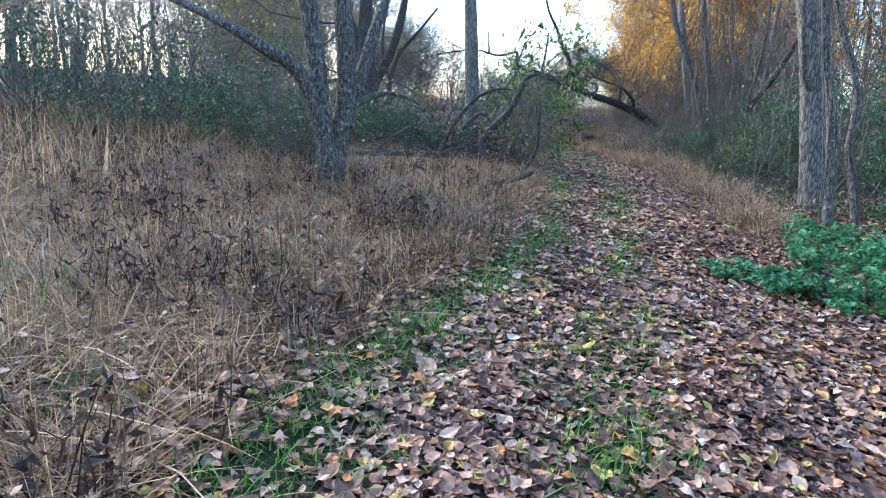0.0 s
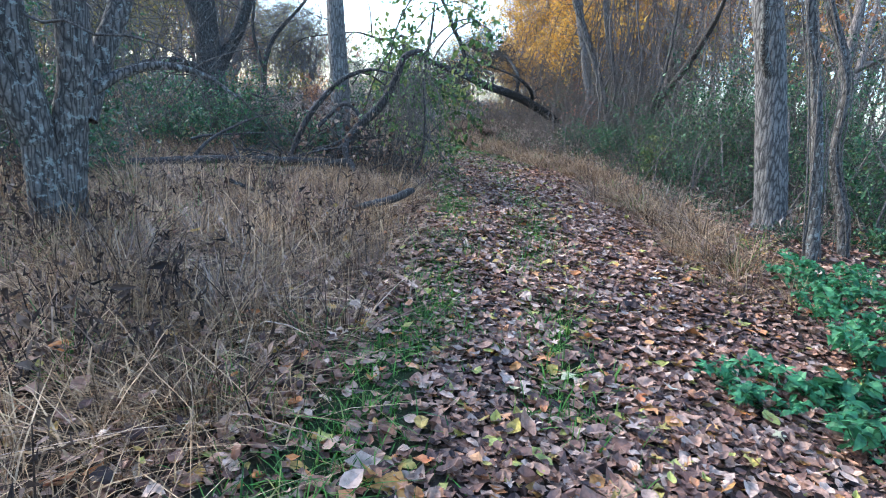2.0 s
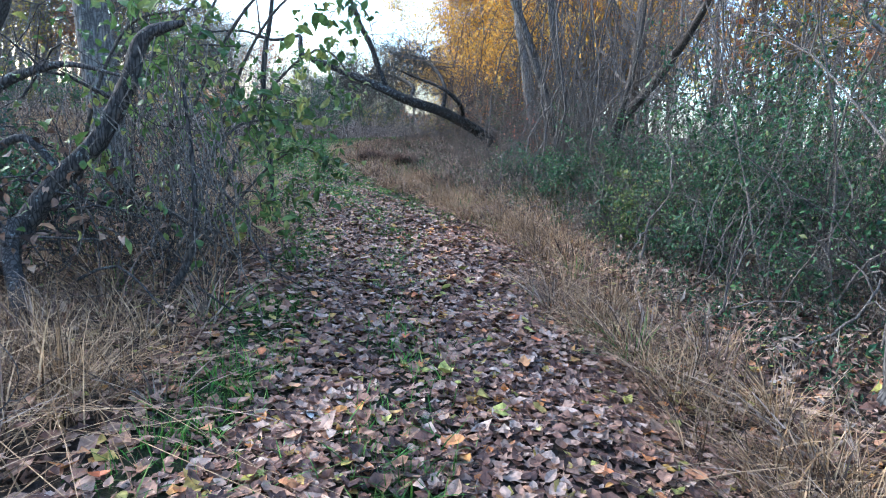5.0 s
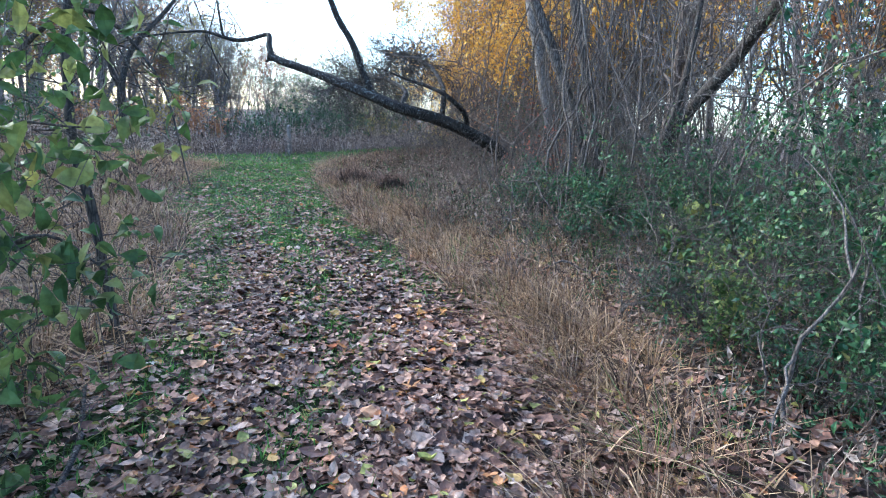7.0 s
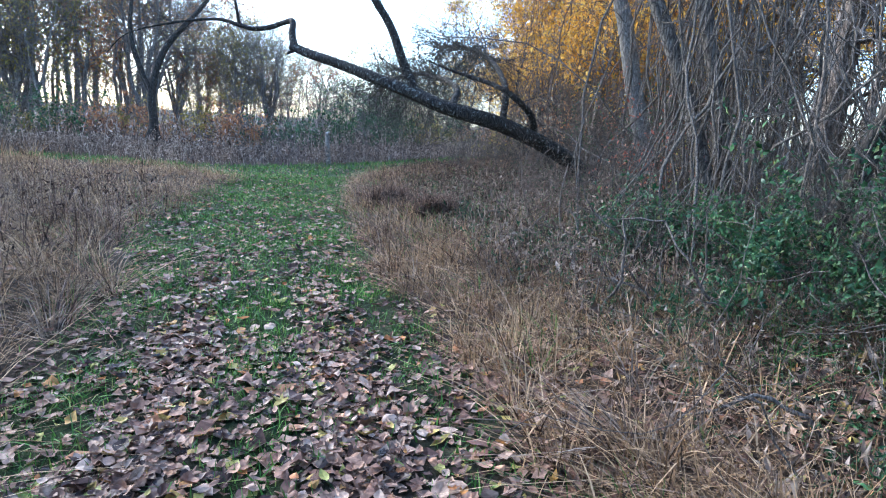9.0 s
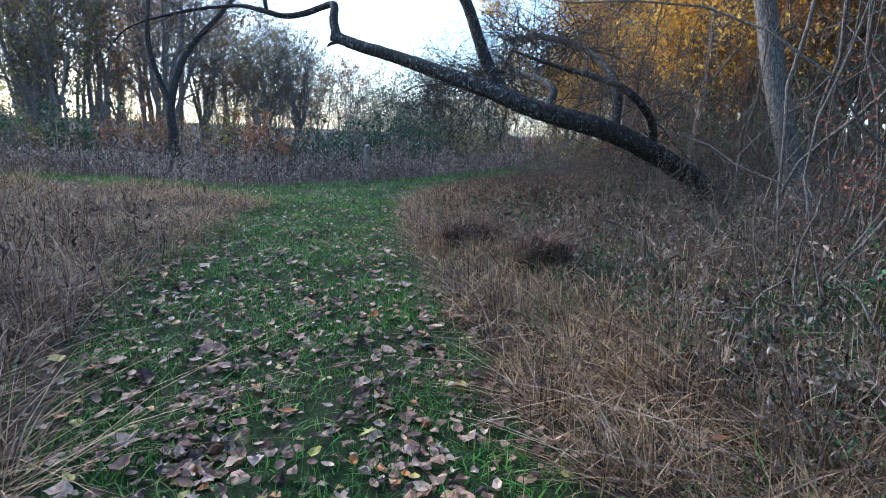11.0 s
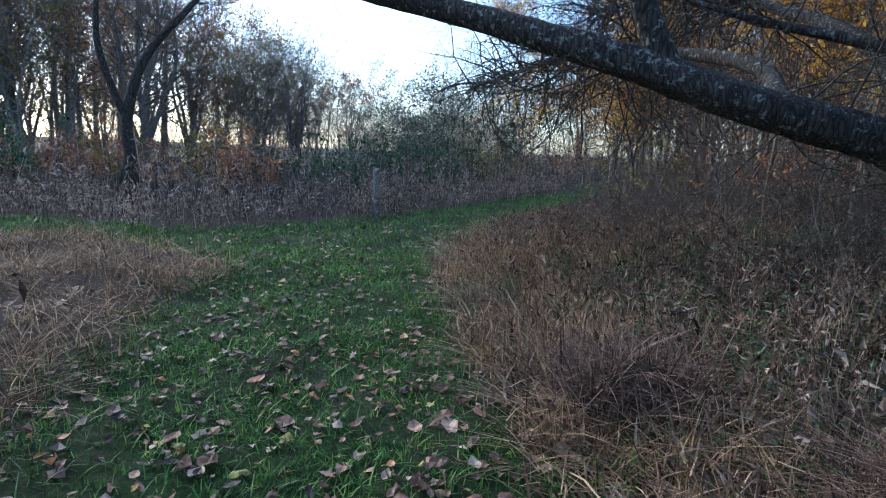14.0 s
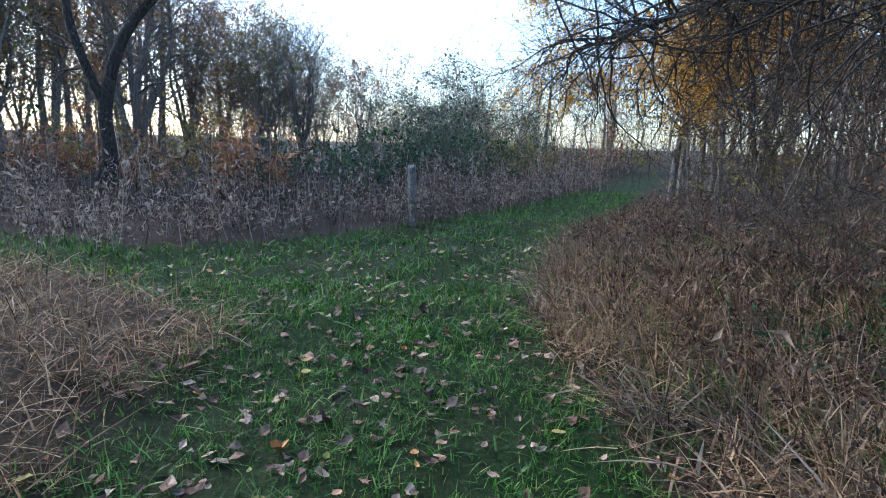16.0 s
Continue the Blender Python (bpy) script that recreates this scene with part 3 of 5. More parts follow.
def vine_tree():
    tree = thing("tree", 0, 0, 0, "thin lichened tree wrapped in bare climbing vines", "tree")
    lines = [[(5.22, 7.94, -0.05, 0.1), (5.2, 7.96, 0.26, 0.085), (5.12, 8.05, 1.06, 0.075), (4.99, 8.18, 1.9, 0.07), (4.85, 8.31, 2.6, 0.065), (4.7, 8.4, 3.4, 0.05)],
             [(5.7, 8.05, 0, 0.075), (5.6, 8.11, 0.6, 0.07), (5.47, 8.27, 1.2, 0.06), (5.43, 8.31, 1.95, 0.055), (5.22, 8.52, 2.7, 0.05), (4.9, 8.7, 3.6, 0.03)]]
    for l in lines:
        l = [(x, y, z, r * 0.72) for x, y, z, r in l]
        t = Tubes()
        limb(t, l, 12, 0.1)
        stem = part("trunk", t.mesh("trunk", BARK_LICHEN), tree)
        c = smooth_line(l, 10)
        for k in range(6):
            a0, tw = rng.uniform(0, 6.3), rng.uniform(-1.6, 1.6)
            s = np.linspace(0, 1, len(c))
            off = c[:, 3] + 0.006 + 0.05 * np.abs(np.sin(5 * s + a0)) * rng.uniform(0, 1.0)
            v = Tubes()
            v.add(np.column_stack([c[:, 0] + np.cos(a0 + tw * 5 * s) * off, c[:, 1] + np.sin(a0 + tw * 5 * s) * off, c[:, 2], np.full(len(c), rng.uniform(0.004, 0.01))]), 5)
            part("vine", v.mesh("vine", VINE), stem, "bare twisting grey vine" if k == 0 else "")


def leaning_tree():
    tree = thing("leaning_tree", 0, 0, 0, "dark lichen-spotted tree leaning far out over the trail", "tree")
    t = Tubes()
    line = [(9.2, 25.5, -0.1, 0.24), (9.0, 25.35, 0.45, 0.2), (8.55, 25.0, 0.85, 0.18), (7.95, 24.55, 1.2, 0.165), (7.3, 24.2, 1.48, 0.155), (6.6, 23.85, 1.71, 0.145), (5.96, 23.55, 1.87, 0.135), (5.24, 23.64, 2.04, 0.125), (4.75, 23.87, 2.23, 0.12),
            (4.2, 24.1, 2.42, 0.105), (3.35, 24.6, 2.72, 0.09), (2.8, 24.9, 2.88, 0.085), (2.42, 25.12, 3.02, 0.08)]
    limb(t, line, 22, 0.09, 9)
    flare(9.05, 25.4, 0.4, 0.2, t, 5)
    part("trunk", t.mesh("trunk", BARK_LEAN), tree)
    t, w = Tubes(), Tubes()
    arms = [[(2.5, 25.08, 2.95, 0.078), (2.42, 25.2, 3.25, 0.07), (2.4, 25.4, 3.52, 0.06), (2.2, 25.55, 3.5, 0.05), (1.95, 25.66, 3.42, 0.05), (1.6, 25.8, 3.38, 0.045), (1.25, 25.9, 3.45, 0.04), (0.75, 26.16, 3.55, 0.03), (-0.17, 26.3, 3.42, 0.022), (-1.2, 26.8, 3.2, 0.012), (-1.8, 27.2, 2.8, 0.006)],
            [(4.8, 23.9, 2.2, 0.1), (4.56, 23.92, 2.69, 0.085), (4.28, 23.9, 3.34, 0.075), (3.97, 23.88, 3.8, 0.07), (3.73, 23.85, 4.3, 0.06), (3.3, 23.8, 5.0, 0.045), (2.9, 23.8, 6.2, 0.02)],
            [(7.2, 24.28, 1.42, 0.07), (7.02, 24.0, 1.95, 0.06), (6.48, 23.6, 2.32, 0.05), (6.09, 23.9, 2.52, 0.042), (5.58, 24.2, 2.68, 0.03), (5.0, 24.5, 2.9, 0.015)],
            [(5.4, 23.6, 2.05, 0.07), (5.6, 24.3, 2.4, 0.06), (5.4, 25.4, 2.65, 0.05), (5.0, 26.6, 2.8, 0.035), (4.6, 27.8, 2.75, 0.025), (4.1, 28.8, 2.6, 0.012)],
            [(6.4, 23.75, 1.78, 0.07), (6.5, 24.2, 2.5, 0.06), (6.4, 25.4, 3.1, 0.05), (6.0, 26.8, 3.5, 0.035), (5.6, 28.2, 3.6, 0.015)],
            [(1.3, 25.9, 3.44, 0.035), (1.25, 25.8, 3.8, 0.028), (1.15, 25.8, 4.4, 0.02), (0.9, 25.9, 5.0, 0.01)],
            [(2.5, 25.1, 2.95, 0.03), (2.38, 25.1, 2.9, 0.025), (2.34, 25.1, 2.86, 0.012)]]
    sprays = [(4, 16, 0.6, 0.008, 1, -0.02, 0.5), (2, 16, 0.9, 0.01, 2, 0.02, 0.0), (0, 30, 0.9, 0.01, 2, 0.0, 0.3), (2, 120, 1.15, 0.012, 2, -0.04, 0.45), (2, 120, 1.15, 0.012, 2, -0.04, 0.45), (0, 6, 0.5, 0.006, 1, 0.02, 0.0), (0, 2, 0.2, 0.004, 1, 0.0, 0.4)]
    for a, (skip, n, long, r, level, up, down) in zip(arms, sprays):
        t, w = Tubes(), Tubes()
        limb(t, a, 12, 0.09)
        bough = part("limb", t.mesh("limb", BARK_LEAN), tree)
        twigs_along(w, a[skip:], n, long, r, level, None, up, 0.22, 0.9, down)
        part("twig_tangle", w.mesh("twig_tangle", BARK_DARK), bough)
    w = Tubes()
    twigs_along(w, line[5:8], 14, 1.0, 0.009, 2, None, 0.0, 0.22, 0.9, -0.2)
    part("twig_tangle", w.mesh("twig_tangle", BARK_DARK), tree)


def bent_tree():
    tree = thing("bent_tree", 0, 0, 0, "dark bare tree bending out of the thicket", "tree")
    t, w = Tubes(), Tubes()
    a = [(8.6, 18.5, 0.1, 0.12), (8.62, 18.2, 0.95, 0.1), (8.6, 17.8, 1.85, 0.095), (8.66, 17.37, 2.32, 0.09), (8.7, 16.95, 2.7, 0.085), (8.68, 16.58, 3.05, 0.08), (8.63, 16.24, 3.3, 0.07), (8.5, 15.6, 3.9, 0.05), (8.3, 15, 4.8, 0.02)]
    b = [(8.45, 17.85, 1.6, 0.06), (8.48, 17.65, 2.2, 0.05), (8.55, 17.58, 3.0, 0.045), (8.57, 17.58, 4.12, 0.03), (8.5, 17.6, 5.2, 0.015)]
    limb(t, a, 12)
    part("trunk", t.mesh("trunk", BARK_DARK), tree)
    t = Tubes()
    limb(t, b, 9)
    part("limb", t.mesh("limb", BARK_DARK), tree)
    twigs_along(w, a[3:], 16, 0.9, 0.009, 2)
    twigs_along(w, b, 12, 0.8, 0.007, 1)
    part("twig_tangle", w.mesh("twig_tangle", TWIG), tree)


def bare_tree(name, label, line, bark, n_twigs=14, tw=1.2, level=2, extra=()):
    tree = thing(name, 0, 0, 0, label, "tree")
    t, w = Tubes(), Tubes()
    limb(t, line, 14, 0.06)
    flare(line[0][0], line[0][1], line[0][2] + 0.1, line[0][3], t, 5, 0.3)
    part("trunk", t.mesh("trunk", bark), tree)
    if extra:
        for e in extra:
            t = Tubes()
            limb(t, e, 9)
            twigs_along(w, e, n_twigs // 2, tw, 0.012, level)
            part("limb", t.mesh("limb", bark), tree)
    twigs_along(w, line[len(line) // 2:], n_twigs, tw, 0.014, level)
    part("twig_tangle", w.mesh("twig_tangle", TWIG), tree)


def sapling():
    tree = thing("sapling", 0, 0, 0, "thin dark sapling with a few drooping green leaves", "sapling")
    t, w, ends = Tubes(), Tubes(), []
    line = [(2.11, 14.06, 0.02, 0.03), (2.05, 14.05, 0.6, 0.03), (1.99, 14.04, 1.1, 0.028), (1.92, 14.02, 1.5, 0.028), (1.92, 14.02, 2.1, 0.028), (1.97, 14.03, 2.5, 0.024), (2.00, 14.04, 3.1, 0.016)]
    limb(t, line, 9, 0.12)
    part("trunk", t.mesh("trunk", BARK_DARK), tree)
    twigs_along(w, line[1:], 12, 0.7, 0.005, 1, ends)
    part("twig_tangle", w.mesh("twig_tangle", TWIG), tree)
    part("foliage", leaves_at("foliage", ends[::2], 1, 0.08, BUSH_PALE, 0.05, BROAD), tree)


def leafy_overhang():
    """Broad-leaved shoots that hang over the trail's edge from the brush pile."""
    bush = thing("shrub", 0, 0, 0, "tall broad-leaved shrub arching over a brush pile", "shrub")
    t, ends = Tubes(), []
    canes = [[(1.20, 12.3, 0.1, 0.02), (1.40, 12.4, 1.4, 0.017), (1.85, 12.35, 2.35, 0.013), (2.3, 12.25, 2.65, 0.009), (2.65, 12.2, 2.5, 0.004)],
             [(1.10, 12.7, 0.1, 0.02), (1.30, 12.75, 1.6, 0.016), (1.60, 12.8, 2.5, 0.012), (2.13, 12.8, 2.95, 0.008), (2.6, 12.75, 2.85, 0.004)],
             [(1.30, 12.1, 0.1, 0.018), (1.50, 12.1, 0.9, 0.014), (1.79, 12.15, 1.4, 0.01), (2.23, 12.2, 1.5, 0.005)],
             [(1.00, 12.0, 0.1, 0.02), (1.10, 12.0, 1.6, 0.016), (1.25, 12.1, 2.5, 0.012), (1.60, 12.1, 3.1, 0.007)],
             [(1.30, 13.0, 0.1, 0.016), (1.50, 13.0, 1.0, 0.012), (1.85, 13.0, 1.6, 0.008), (2.35, 13.0, 1.65, 0.004)],
             [(0.90, 12.4, 0.1, 0.02), (1.00, 12.4, 1.0, 0.016), (1.30, 12.3, 1.9, 0.01), (1.85, 12.3, 2.05, 0.005)],
             [(1.40, 12.5, 0.1, 0.016), (1.60, 12.4, 0.6, 0.012), (1.85, 12.4, 0.85, 0.008), (2.16, 12.35, 0.8, 0.004)],
             [(0.70, 11.9, 0.1, 0.02), (0.80, 11.8, 1.2, 0.016), (1.10, 11.7, 2.0, 0.01), (1.50, 11.7, 2.2, 0.005)],
             [(1.4, 12.9, 0.1, 0.018), (1.9, 12.8, 1.5, 0.014), (2.4, 12.65, 2.1, 0.01), (2.72, 12.6, 1.9, 0.006), (2.85, 12.55, 1.45, 0.003)],
             [(1.3, 12.6, 0.1, 0.018), (1.8, 12.6, 1.9, 0.014), (2.3, 12.5, 2.6, 0.01), (2.75, 12.4, 2.5, 0.006), (2.9, 12.35, 2.15, 0.003)],
             [(1.4, 12.5, 0.1, 0.016), (1.9, 12.5, 0.9, 0.012), (2.3, 12.45, 1.25, 0.008), (2.6, 12.4, 1.1, 0.004)]]
    for c in canes:
        q = Tubes()
        limb(q, c, 6)
        part("cane", q.mesh("cane", TWIG), bush)
        twigs_along(t, c[1:], 11, 0.45, 0.004, 1, ends, -0.03, 0.2, 0.9, 0.3)
    part("cane_tangle", t.mesh("cane_tangle", TWIG), bush)
    ends = [e for e in ends if e[0] < 2.8]
    part("foliage", leaves_at("foliage", ends, 1, 0.09, BUSH_PALE, 0.06, BROAD), bush)


def brush_pile():
    pile = thing("brush_pile", 0, 0, 0, "tangled pile of dark fallen branches and vines", "brush pile")
    big = [[(-0.35, 11.4, 0.15, 0.045), (-0.19, 11.45, 0.5, 0.042), (0.04, 11.45, 1.06, 0.04), (0.41, 11.43, 1.53, 0.034), (0.68, 11.38, 1.69, 0.028), (0.9, 11.32, 1.74, 0.018), (1.2, 11.2, 1.7, 0.008)],
           [(0.3, 11.45, 0.2, 0.08), (0.45, 11.4, 0.52, 0.075), (0.74, 11.39, 0.98, 0.068), (1.01, 11.38, 1.28, 0.06), (1.2, 11.37, 1.66, 0.055), (1.3, 11.35, 1.95, 0.045), (1.54, 11.32, 2.07, 0.02)],
           [(-1.9, 10.2, 0.42, 0.04), (-1.19, 10.65, 0.45, 0.05), (-0.43, 11.0, 0.46, 0.055), (0.56, 11.3, 0.45, 0.06)],
           [(0.55, 11.25, 0.75, 0.05), (0.58, 11.1, 0.58, 0.05), (0.68, 10.9, 0.42, 0.045), (0.78, 10.65, 0.27, 0.04), (0.88, 10.4, 0.1, 0.03)],
           [(-0.6, 10.75, 0.2, 0.04), (-0.2, 10.86, 0.34, 0.045), (0.07, 10.92, 0.38, 0.045), (0.57, 11.0, 0.52, 0.04)],
           [(0.15, 11.4, 0.9, 0.03), (0.5, 11.5, 1.25, 0.026), (0.75, 11.4, 1.1, 0.022), (0.9, 11.35, 0.95, 0.012)],
           [(1.4, 11.3, 0.2, 0.03), (1.6, 11.2, 0.6, 0.022), (1.62, 11.15, 1.1, 0.016), (1.55, 11.2, 1.7, 0.01)]]
    for k in range(9):
        x, y, z = rng.uniform(-0.9, 0.9), rng.uniform(10.9, 11.9), rng.uniform(0.3, 0.8)
        a, rise = rng.uniform(0, 6.3), rng.uniform(-0.1, 0.7)
        n, rad = rng.uniform(1.2, 2.2), rng.uniform(0.014, 0.032)
        big.append([(x + n * (s - 0.5) * math.cos(a) + rng.normal(0, 0.06), y + 0.5 * n * (s - 0.5) * math.sin(a), max(0.2, z + rise * (s - 0.4) + 0.25 * math.sin(3 * s) * rise), rad * (1.1 - 0.9 * s)) for s in (0, 0.25, 0.5, 0.75, 1)])
    for b in big:
        q = Tubes()
        limb(q, b, 12, 0.1)
        part("branch", q.mesh("branch", DEADWOOD), pile)
    t = Tubes()
    for k in range(85):
        c = np.array([rng.normal(0.55, 0.65), rng.normal(11.7, 0.5), abs(rng.normal(0.35, 0.5)) + 0.15])
        d = np.array([rng.normal(0, 1), rng.normal(0, 0.6), rng.normal(0.15, 0.5)])
        grow(t, c, d / np.linalg.norm(d), rng.uniform(0.4, 1.3), rng.uniform(0.004, 0.014), 1, None, 0.3, -0.06, 3, 0.8, None, 0.002, 5)
    part("twig_tangle", t.mesh("twig_tangle", DEADWOOD), pile)
    t = Tubes()
    for k in range(110):
        x, y, z = rng.normal(1.35, 0.22), rng.normal(11.4, 0.25), rng.uniform(1.0, 2.0)
        p = [(x, y, z, 0.005)]
        for _ in range(5):
            x, y, z = x + rng.normal(0.02, 0.07), y + rng.normal(0, 0.06), z - rng.uniform(0.08, 0.22)
            p.append((x, y, max(0.2, z), 0.004))
        t.add(p, 4)
    part("vine_tangle", t.mesh("vine_tangle", VINE), pile, "bare hanging vine strands")
    c = rng.normal(0, 1, (220, 3)) * (0.4, 0.4, 0.55) + (1.2, 11.45, 1.45)
    part("vine_foliage", strew("vine_foliage", BROAD, c, 0.075, BUSH_PALE), pile, "pale green vine leaves")
    c = rng.normal(0, 1, (500, 3)) * (0.7, 0.5, 0.3) + (0.6, 11.5, 0.8)
    part("dead_foliage", strew("dead_foliage", BROAD, c[(c[:, 2] > 0.25) & (c[:, 0] < 1.5)], 0.065, RUSSET), pile, "shrivelled grey leaves")


def fallen_stick(label, line, twigs=3):
    stick = thing("fallen_branch", 0, 0, 0, label, "branch", "fallen branches")
    t, w = Tubes(), Tubes()
    limb(t, line, 10, 0.14)
    part("stem", t.mesh("stem", DEADWOOD), stick)
    twigs_along(w, line, twigs, 0.3, 0.006, 1)
    part("twig_tangle", w.mesh("twig_tangle", DEADWOOD), stick)


double_tree()
forked_tree()
slim_tree()
oak()
vine_tree()
leaning_tree()
bent_tree()
bare_tree("tree", "vine-hung grey tree leaning out of the thicket", [(8.6, 19.9, 0.2, 0.14), (8.45, 20, 0.75, 0.11), (8.15, 20.15, 1.79, 0.1), (7.8, 20.3, 2.71, 0.095), (7.3, 20.5, 3.85, 0.09), (6.95, 20.64, 4.7, 0.09), (6.6, 20.8, 6.5, 0.05)], BARK, 16)
bare_tree("tree", "vine-hung upright grey tree in the thicket", [(8.8, 20.05, 0.2, 0.13), (8.69, 20.1, 0.76, 0.11), (8.46, 20.21, 2.1, 0.1), (8.18, 20.35, 3.2, 0.09), (7.9, 20.49, 4.5, 0.09), (7.6, 20.6, 6.5, 0.05)], BARK, 16)
bare_tree("tree", "smooth pale grey tree leaning behind the thicket", [(10.0, 24.4, 0.4, 0.23), (9.9, 24.55, 0.9, 0.2), (9.77, 24.67, 1.3, 0.19), (9.42, 24.94, 2.69, 0.175), (9.17, 25.12, 3.89, 0.16), (8.94, 25.27, 4.85, 0.14), (8.6, 25.5, 7, 0.09)], BARK_GREY, 14)
bare_tree("tree", "dark forked bare tree beyond the weed bank", [(-3.9, 36.3, 0.5, 0.2), (-3.9, 36.38, 1.2, 0.16), (-3.92, 36.37, 2.26, 0.14), (-3.48, 36.56, 3.79, 0.11), (-2.35, 36.96, 5.3, 0.08), (-1.4, 37.2, 6.6, 0.06)], BARK_DARK, 36, 2.0, 2,
          ([(-3.92, 36.37, 2.2, 0.11), (-4.19, 36.25, 2.91, 0.095), (-4.46, 36.13, 4.06, 0.08), (-4.4, 36.16, 5.4, 0.06), (-4.1, 36.3, 7.4, 0.04)],))
sapling()
leafy_overhang()
brush_pile()
fallen_stick("short broken grey branch lying in dry grass", [(0.35, 8.62, 0.22, 0.016), (0.78, 8.76, 0.34, 0.034), (1.04, 8.86, 0.4, 0.038), (1.2, 8.92, 0.47, 0.04), (1.28, 8.96, 0.5, 0.024)])
fallen_stick("long thin fallen branch beside the brush pile", [(-0.55, 8.95, 0.48, 0.02), (-0.28, 9.07, 0.36, 0.022), (0.05, 9.17, 0.28, 0.02), (0.3, 9.22, 0.2, 0.012), (0.55, 9.25, 0.18, 0.008)])
fallen_stick("pale bent stick on the leaf litter", [(2.32, 12.3, 0.17, 0.013), (2.3, 12.7, 0.2, 0.013), (2.22, 13.0, 0.2, 0.012), (2.14, 13.3, 0.24, 0.008)], 1)
fallen_stick("thin dark stick on trodden leaves beside the trail", [(1.9, 16.1, 0.19, 0.01), (1.75, 16.35, 0.22, 0.012), (1.6, 16.5, 0.23, 0.01), (1.45, 16.75, 0.24, 0.006)], 1)

fallen_stick("pale thin stick caught in brush under the bushes", [(6.05, 12.75, 0.24, 0.008), (6.23, 12.38, 0.2, 0.011), (6.47, 12.18, 0.2, 0.012), (6.68, 12.04, 0.22, 0.012), (6.85, 11.75, 0.26, 0.01)], 2)
fallen_stick("short dark stick on leaves beside dry grass", [(6.1, 15.65, 0.22, 0.012), (6.41, 15.73, 0.24, 0.016), (6.73, 15.83, 0.24, 0.014)], 1)


def fence_post():
    post = thing("fence_post", 0, 0, 0, "weathered grey wooden post among tall weeds", "post")
    bm = bmesh.new()
    bmesh.ops.create_cone(bm, cap_ends=True, segments=14, radius1=0.085, radius2=0.075, depth=1.5)
    for v in bm.verts:
        v.co += Vector((2.7, 33.4, 0.38 + float(height_at(2.7, 33.4))))
        if v.co.z > 0.6:
            v.co.z += 0.08 * math.sin(v.co.x * 20 + 1)
            v.co.x -= 0.06
    me = bpy.data.meshes.new("shaft")
    bm.to_mesh(me)
    bm.free()
    me.materials.append(POSTWOOD)
    part("shaft", me, post)
    z = float(height_at(2.7, 33.4))
    for h in (0.45, 0.85):
        t = Tubes()
        t.add([(2.7 + 0.088 * math.cos(a), 33.4 + 0.088 * math.sin(a), z + h, 0.004) for a in np.linspace(0, 6.28, 13)], 5)
        part("wire_loop", t.mesh("wire_loop", BARK_DARK), post)


fence_post()


# ---- bushes and thicket ----
def bush(label, x, y, rx, ry, h, n, leaf=0.05, material=BUSH, stems=22, dense=1.0):
    z = float(height_at(x, y))
    ob = thing("bush", 0, 0, 0, label, "bush", "green bushes")
    t, ends = Tubes(), []
    for k in range(stems):
        a, q = rng.uniform(0, 6.3), math.sqrt(rng.uniform())
        bx, by = x + rx * q * 0.6 * math.cos(a), y + ry * q * 0.6 * math.sin(a)
        d = np.array([math.cos(a) * q * 0.7 + rng.normal(0, 0.15), math.sin(a) * q * 0.7 + rng.normal(0, 0.15), 1.0])
        grow(t, (bx, by, float(height_at(bx, by)) - 0.03), d / np.linalg.norm(d), h * rng.uniform(0.6, 1.15) * (1.15 - 0.4 * q), rng.uniform(0.006, 0.014), 2, None, 0.2, -0.02, 6, 0.85, ends, 0.0018, 4, 0.2)
    part("stem_tangle", t.mesh("stem_tangle", TWIG), ob)
    e = np.array(ends)
    e = e[(e[:, 2] > z + 0.16 * h) & (((e[:, 0] - x) / rx) ** 2 + ((e[:, 1] - y) / ry) ** 2 < 2.2) & (lumps(e[:, 0] + 0.7 * e[:, 2], e[:, 1] - 0.5 * e[:, 2], 3.9, x) > -0.05)]
    per = max(1, round(n / len(e)))
    part("foliage", leaves_at("foliage", e, per, leaf, material, 0.055), ob)


bush("dense green honeysuckle bush beside the trail", 8.0, 12.3, 0.9, 1.0, 2.3, 9000)
bush("dense green honeysuckle bush beside the trail", 8.6, 15.1, 0.7, 0.8, 1.8, 6000)
bush("dark green bush at the foot of the thicket", 7.7, 17.3, 0.9, 1.1, 1.25, 9000)
bush("dark green bush at the foot of the thicket", 8.4, 16.6, 0.7, 0.8, 1.2, 6000)
bush("low green bush in front of the vine-hung trees", 7.3, 19.0, 0.6, 0.7, 0.8, 3000)
bush("dense green honeysuckle bush behind a stout tree", 8.8, 11.8, 1.3, 1.5, 2.9, 9000)
bush("dense green honeysuckle bush beside the trail", 7.4, 13.4, 0.7, 0.8, 2.1, 7000)
bush("low dark green bush on leaf litter", 6.5, 12.5, 0.45, 0.5, 0.6, 1900)
bush("low dark green bush on leaf litter", 6.7, 11.4, 0.5, 0.5, 0.75, 1700)
bush("low dark green bush on leaf litter", 6.75, 14.3, 0.4, 0.4, 0.6, 1500)
bush("yellow-green broad-leaved shrub beside the bushes", 7.45, 15.5, 0.25, 0.2, 0.75, 260, 0.11, BUSH_PALE, 7)
bush("green honeysuckle bush with pale shoots", 6.5, 13.6, 0.4, 0.4, 0.9, 1500, 0.05, BUSH_PALE, 10)
bush("sprawling green bush behind the twin-stemmed tree", -1.6, 13.2, 1.1, 0.8, 1.4, 6000)
bush("sprawling green bush behind the twin-stemmed tree", -3.4, 11.3, 1.2, 1.0, 1.6, 6500)
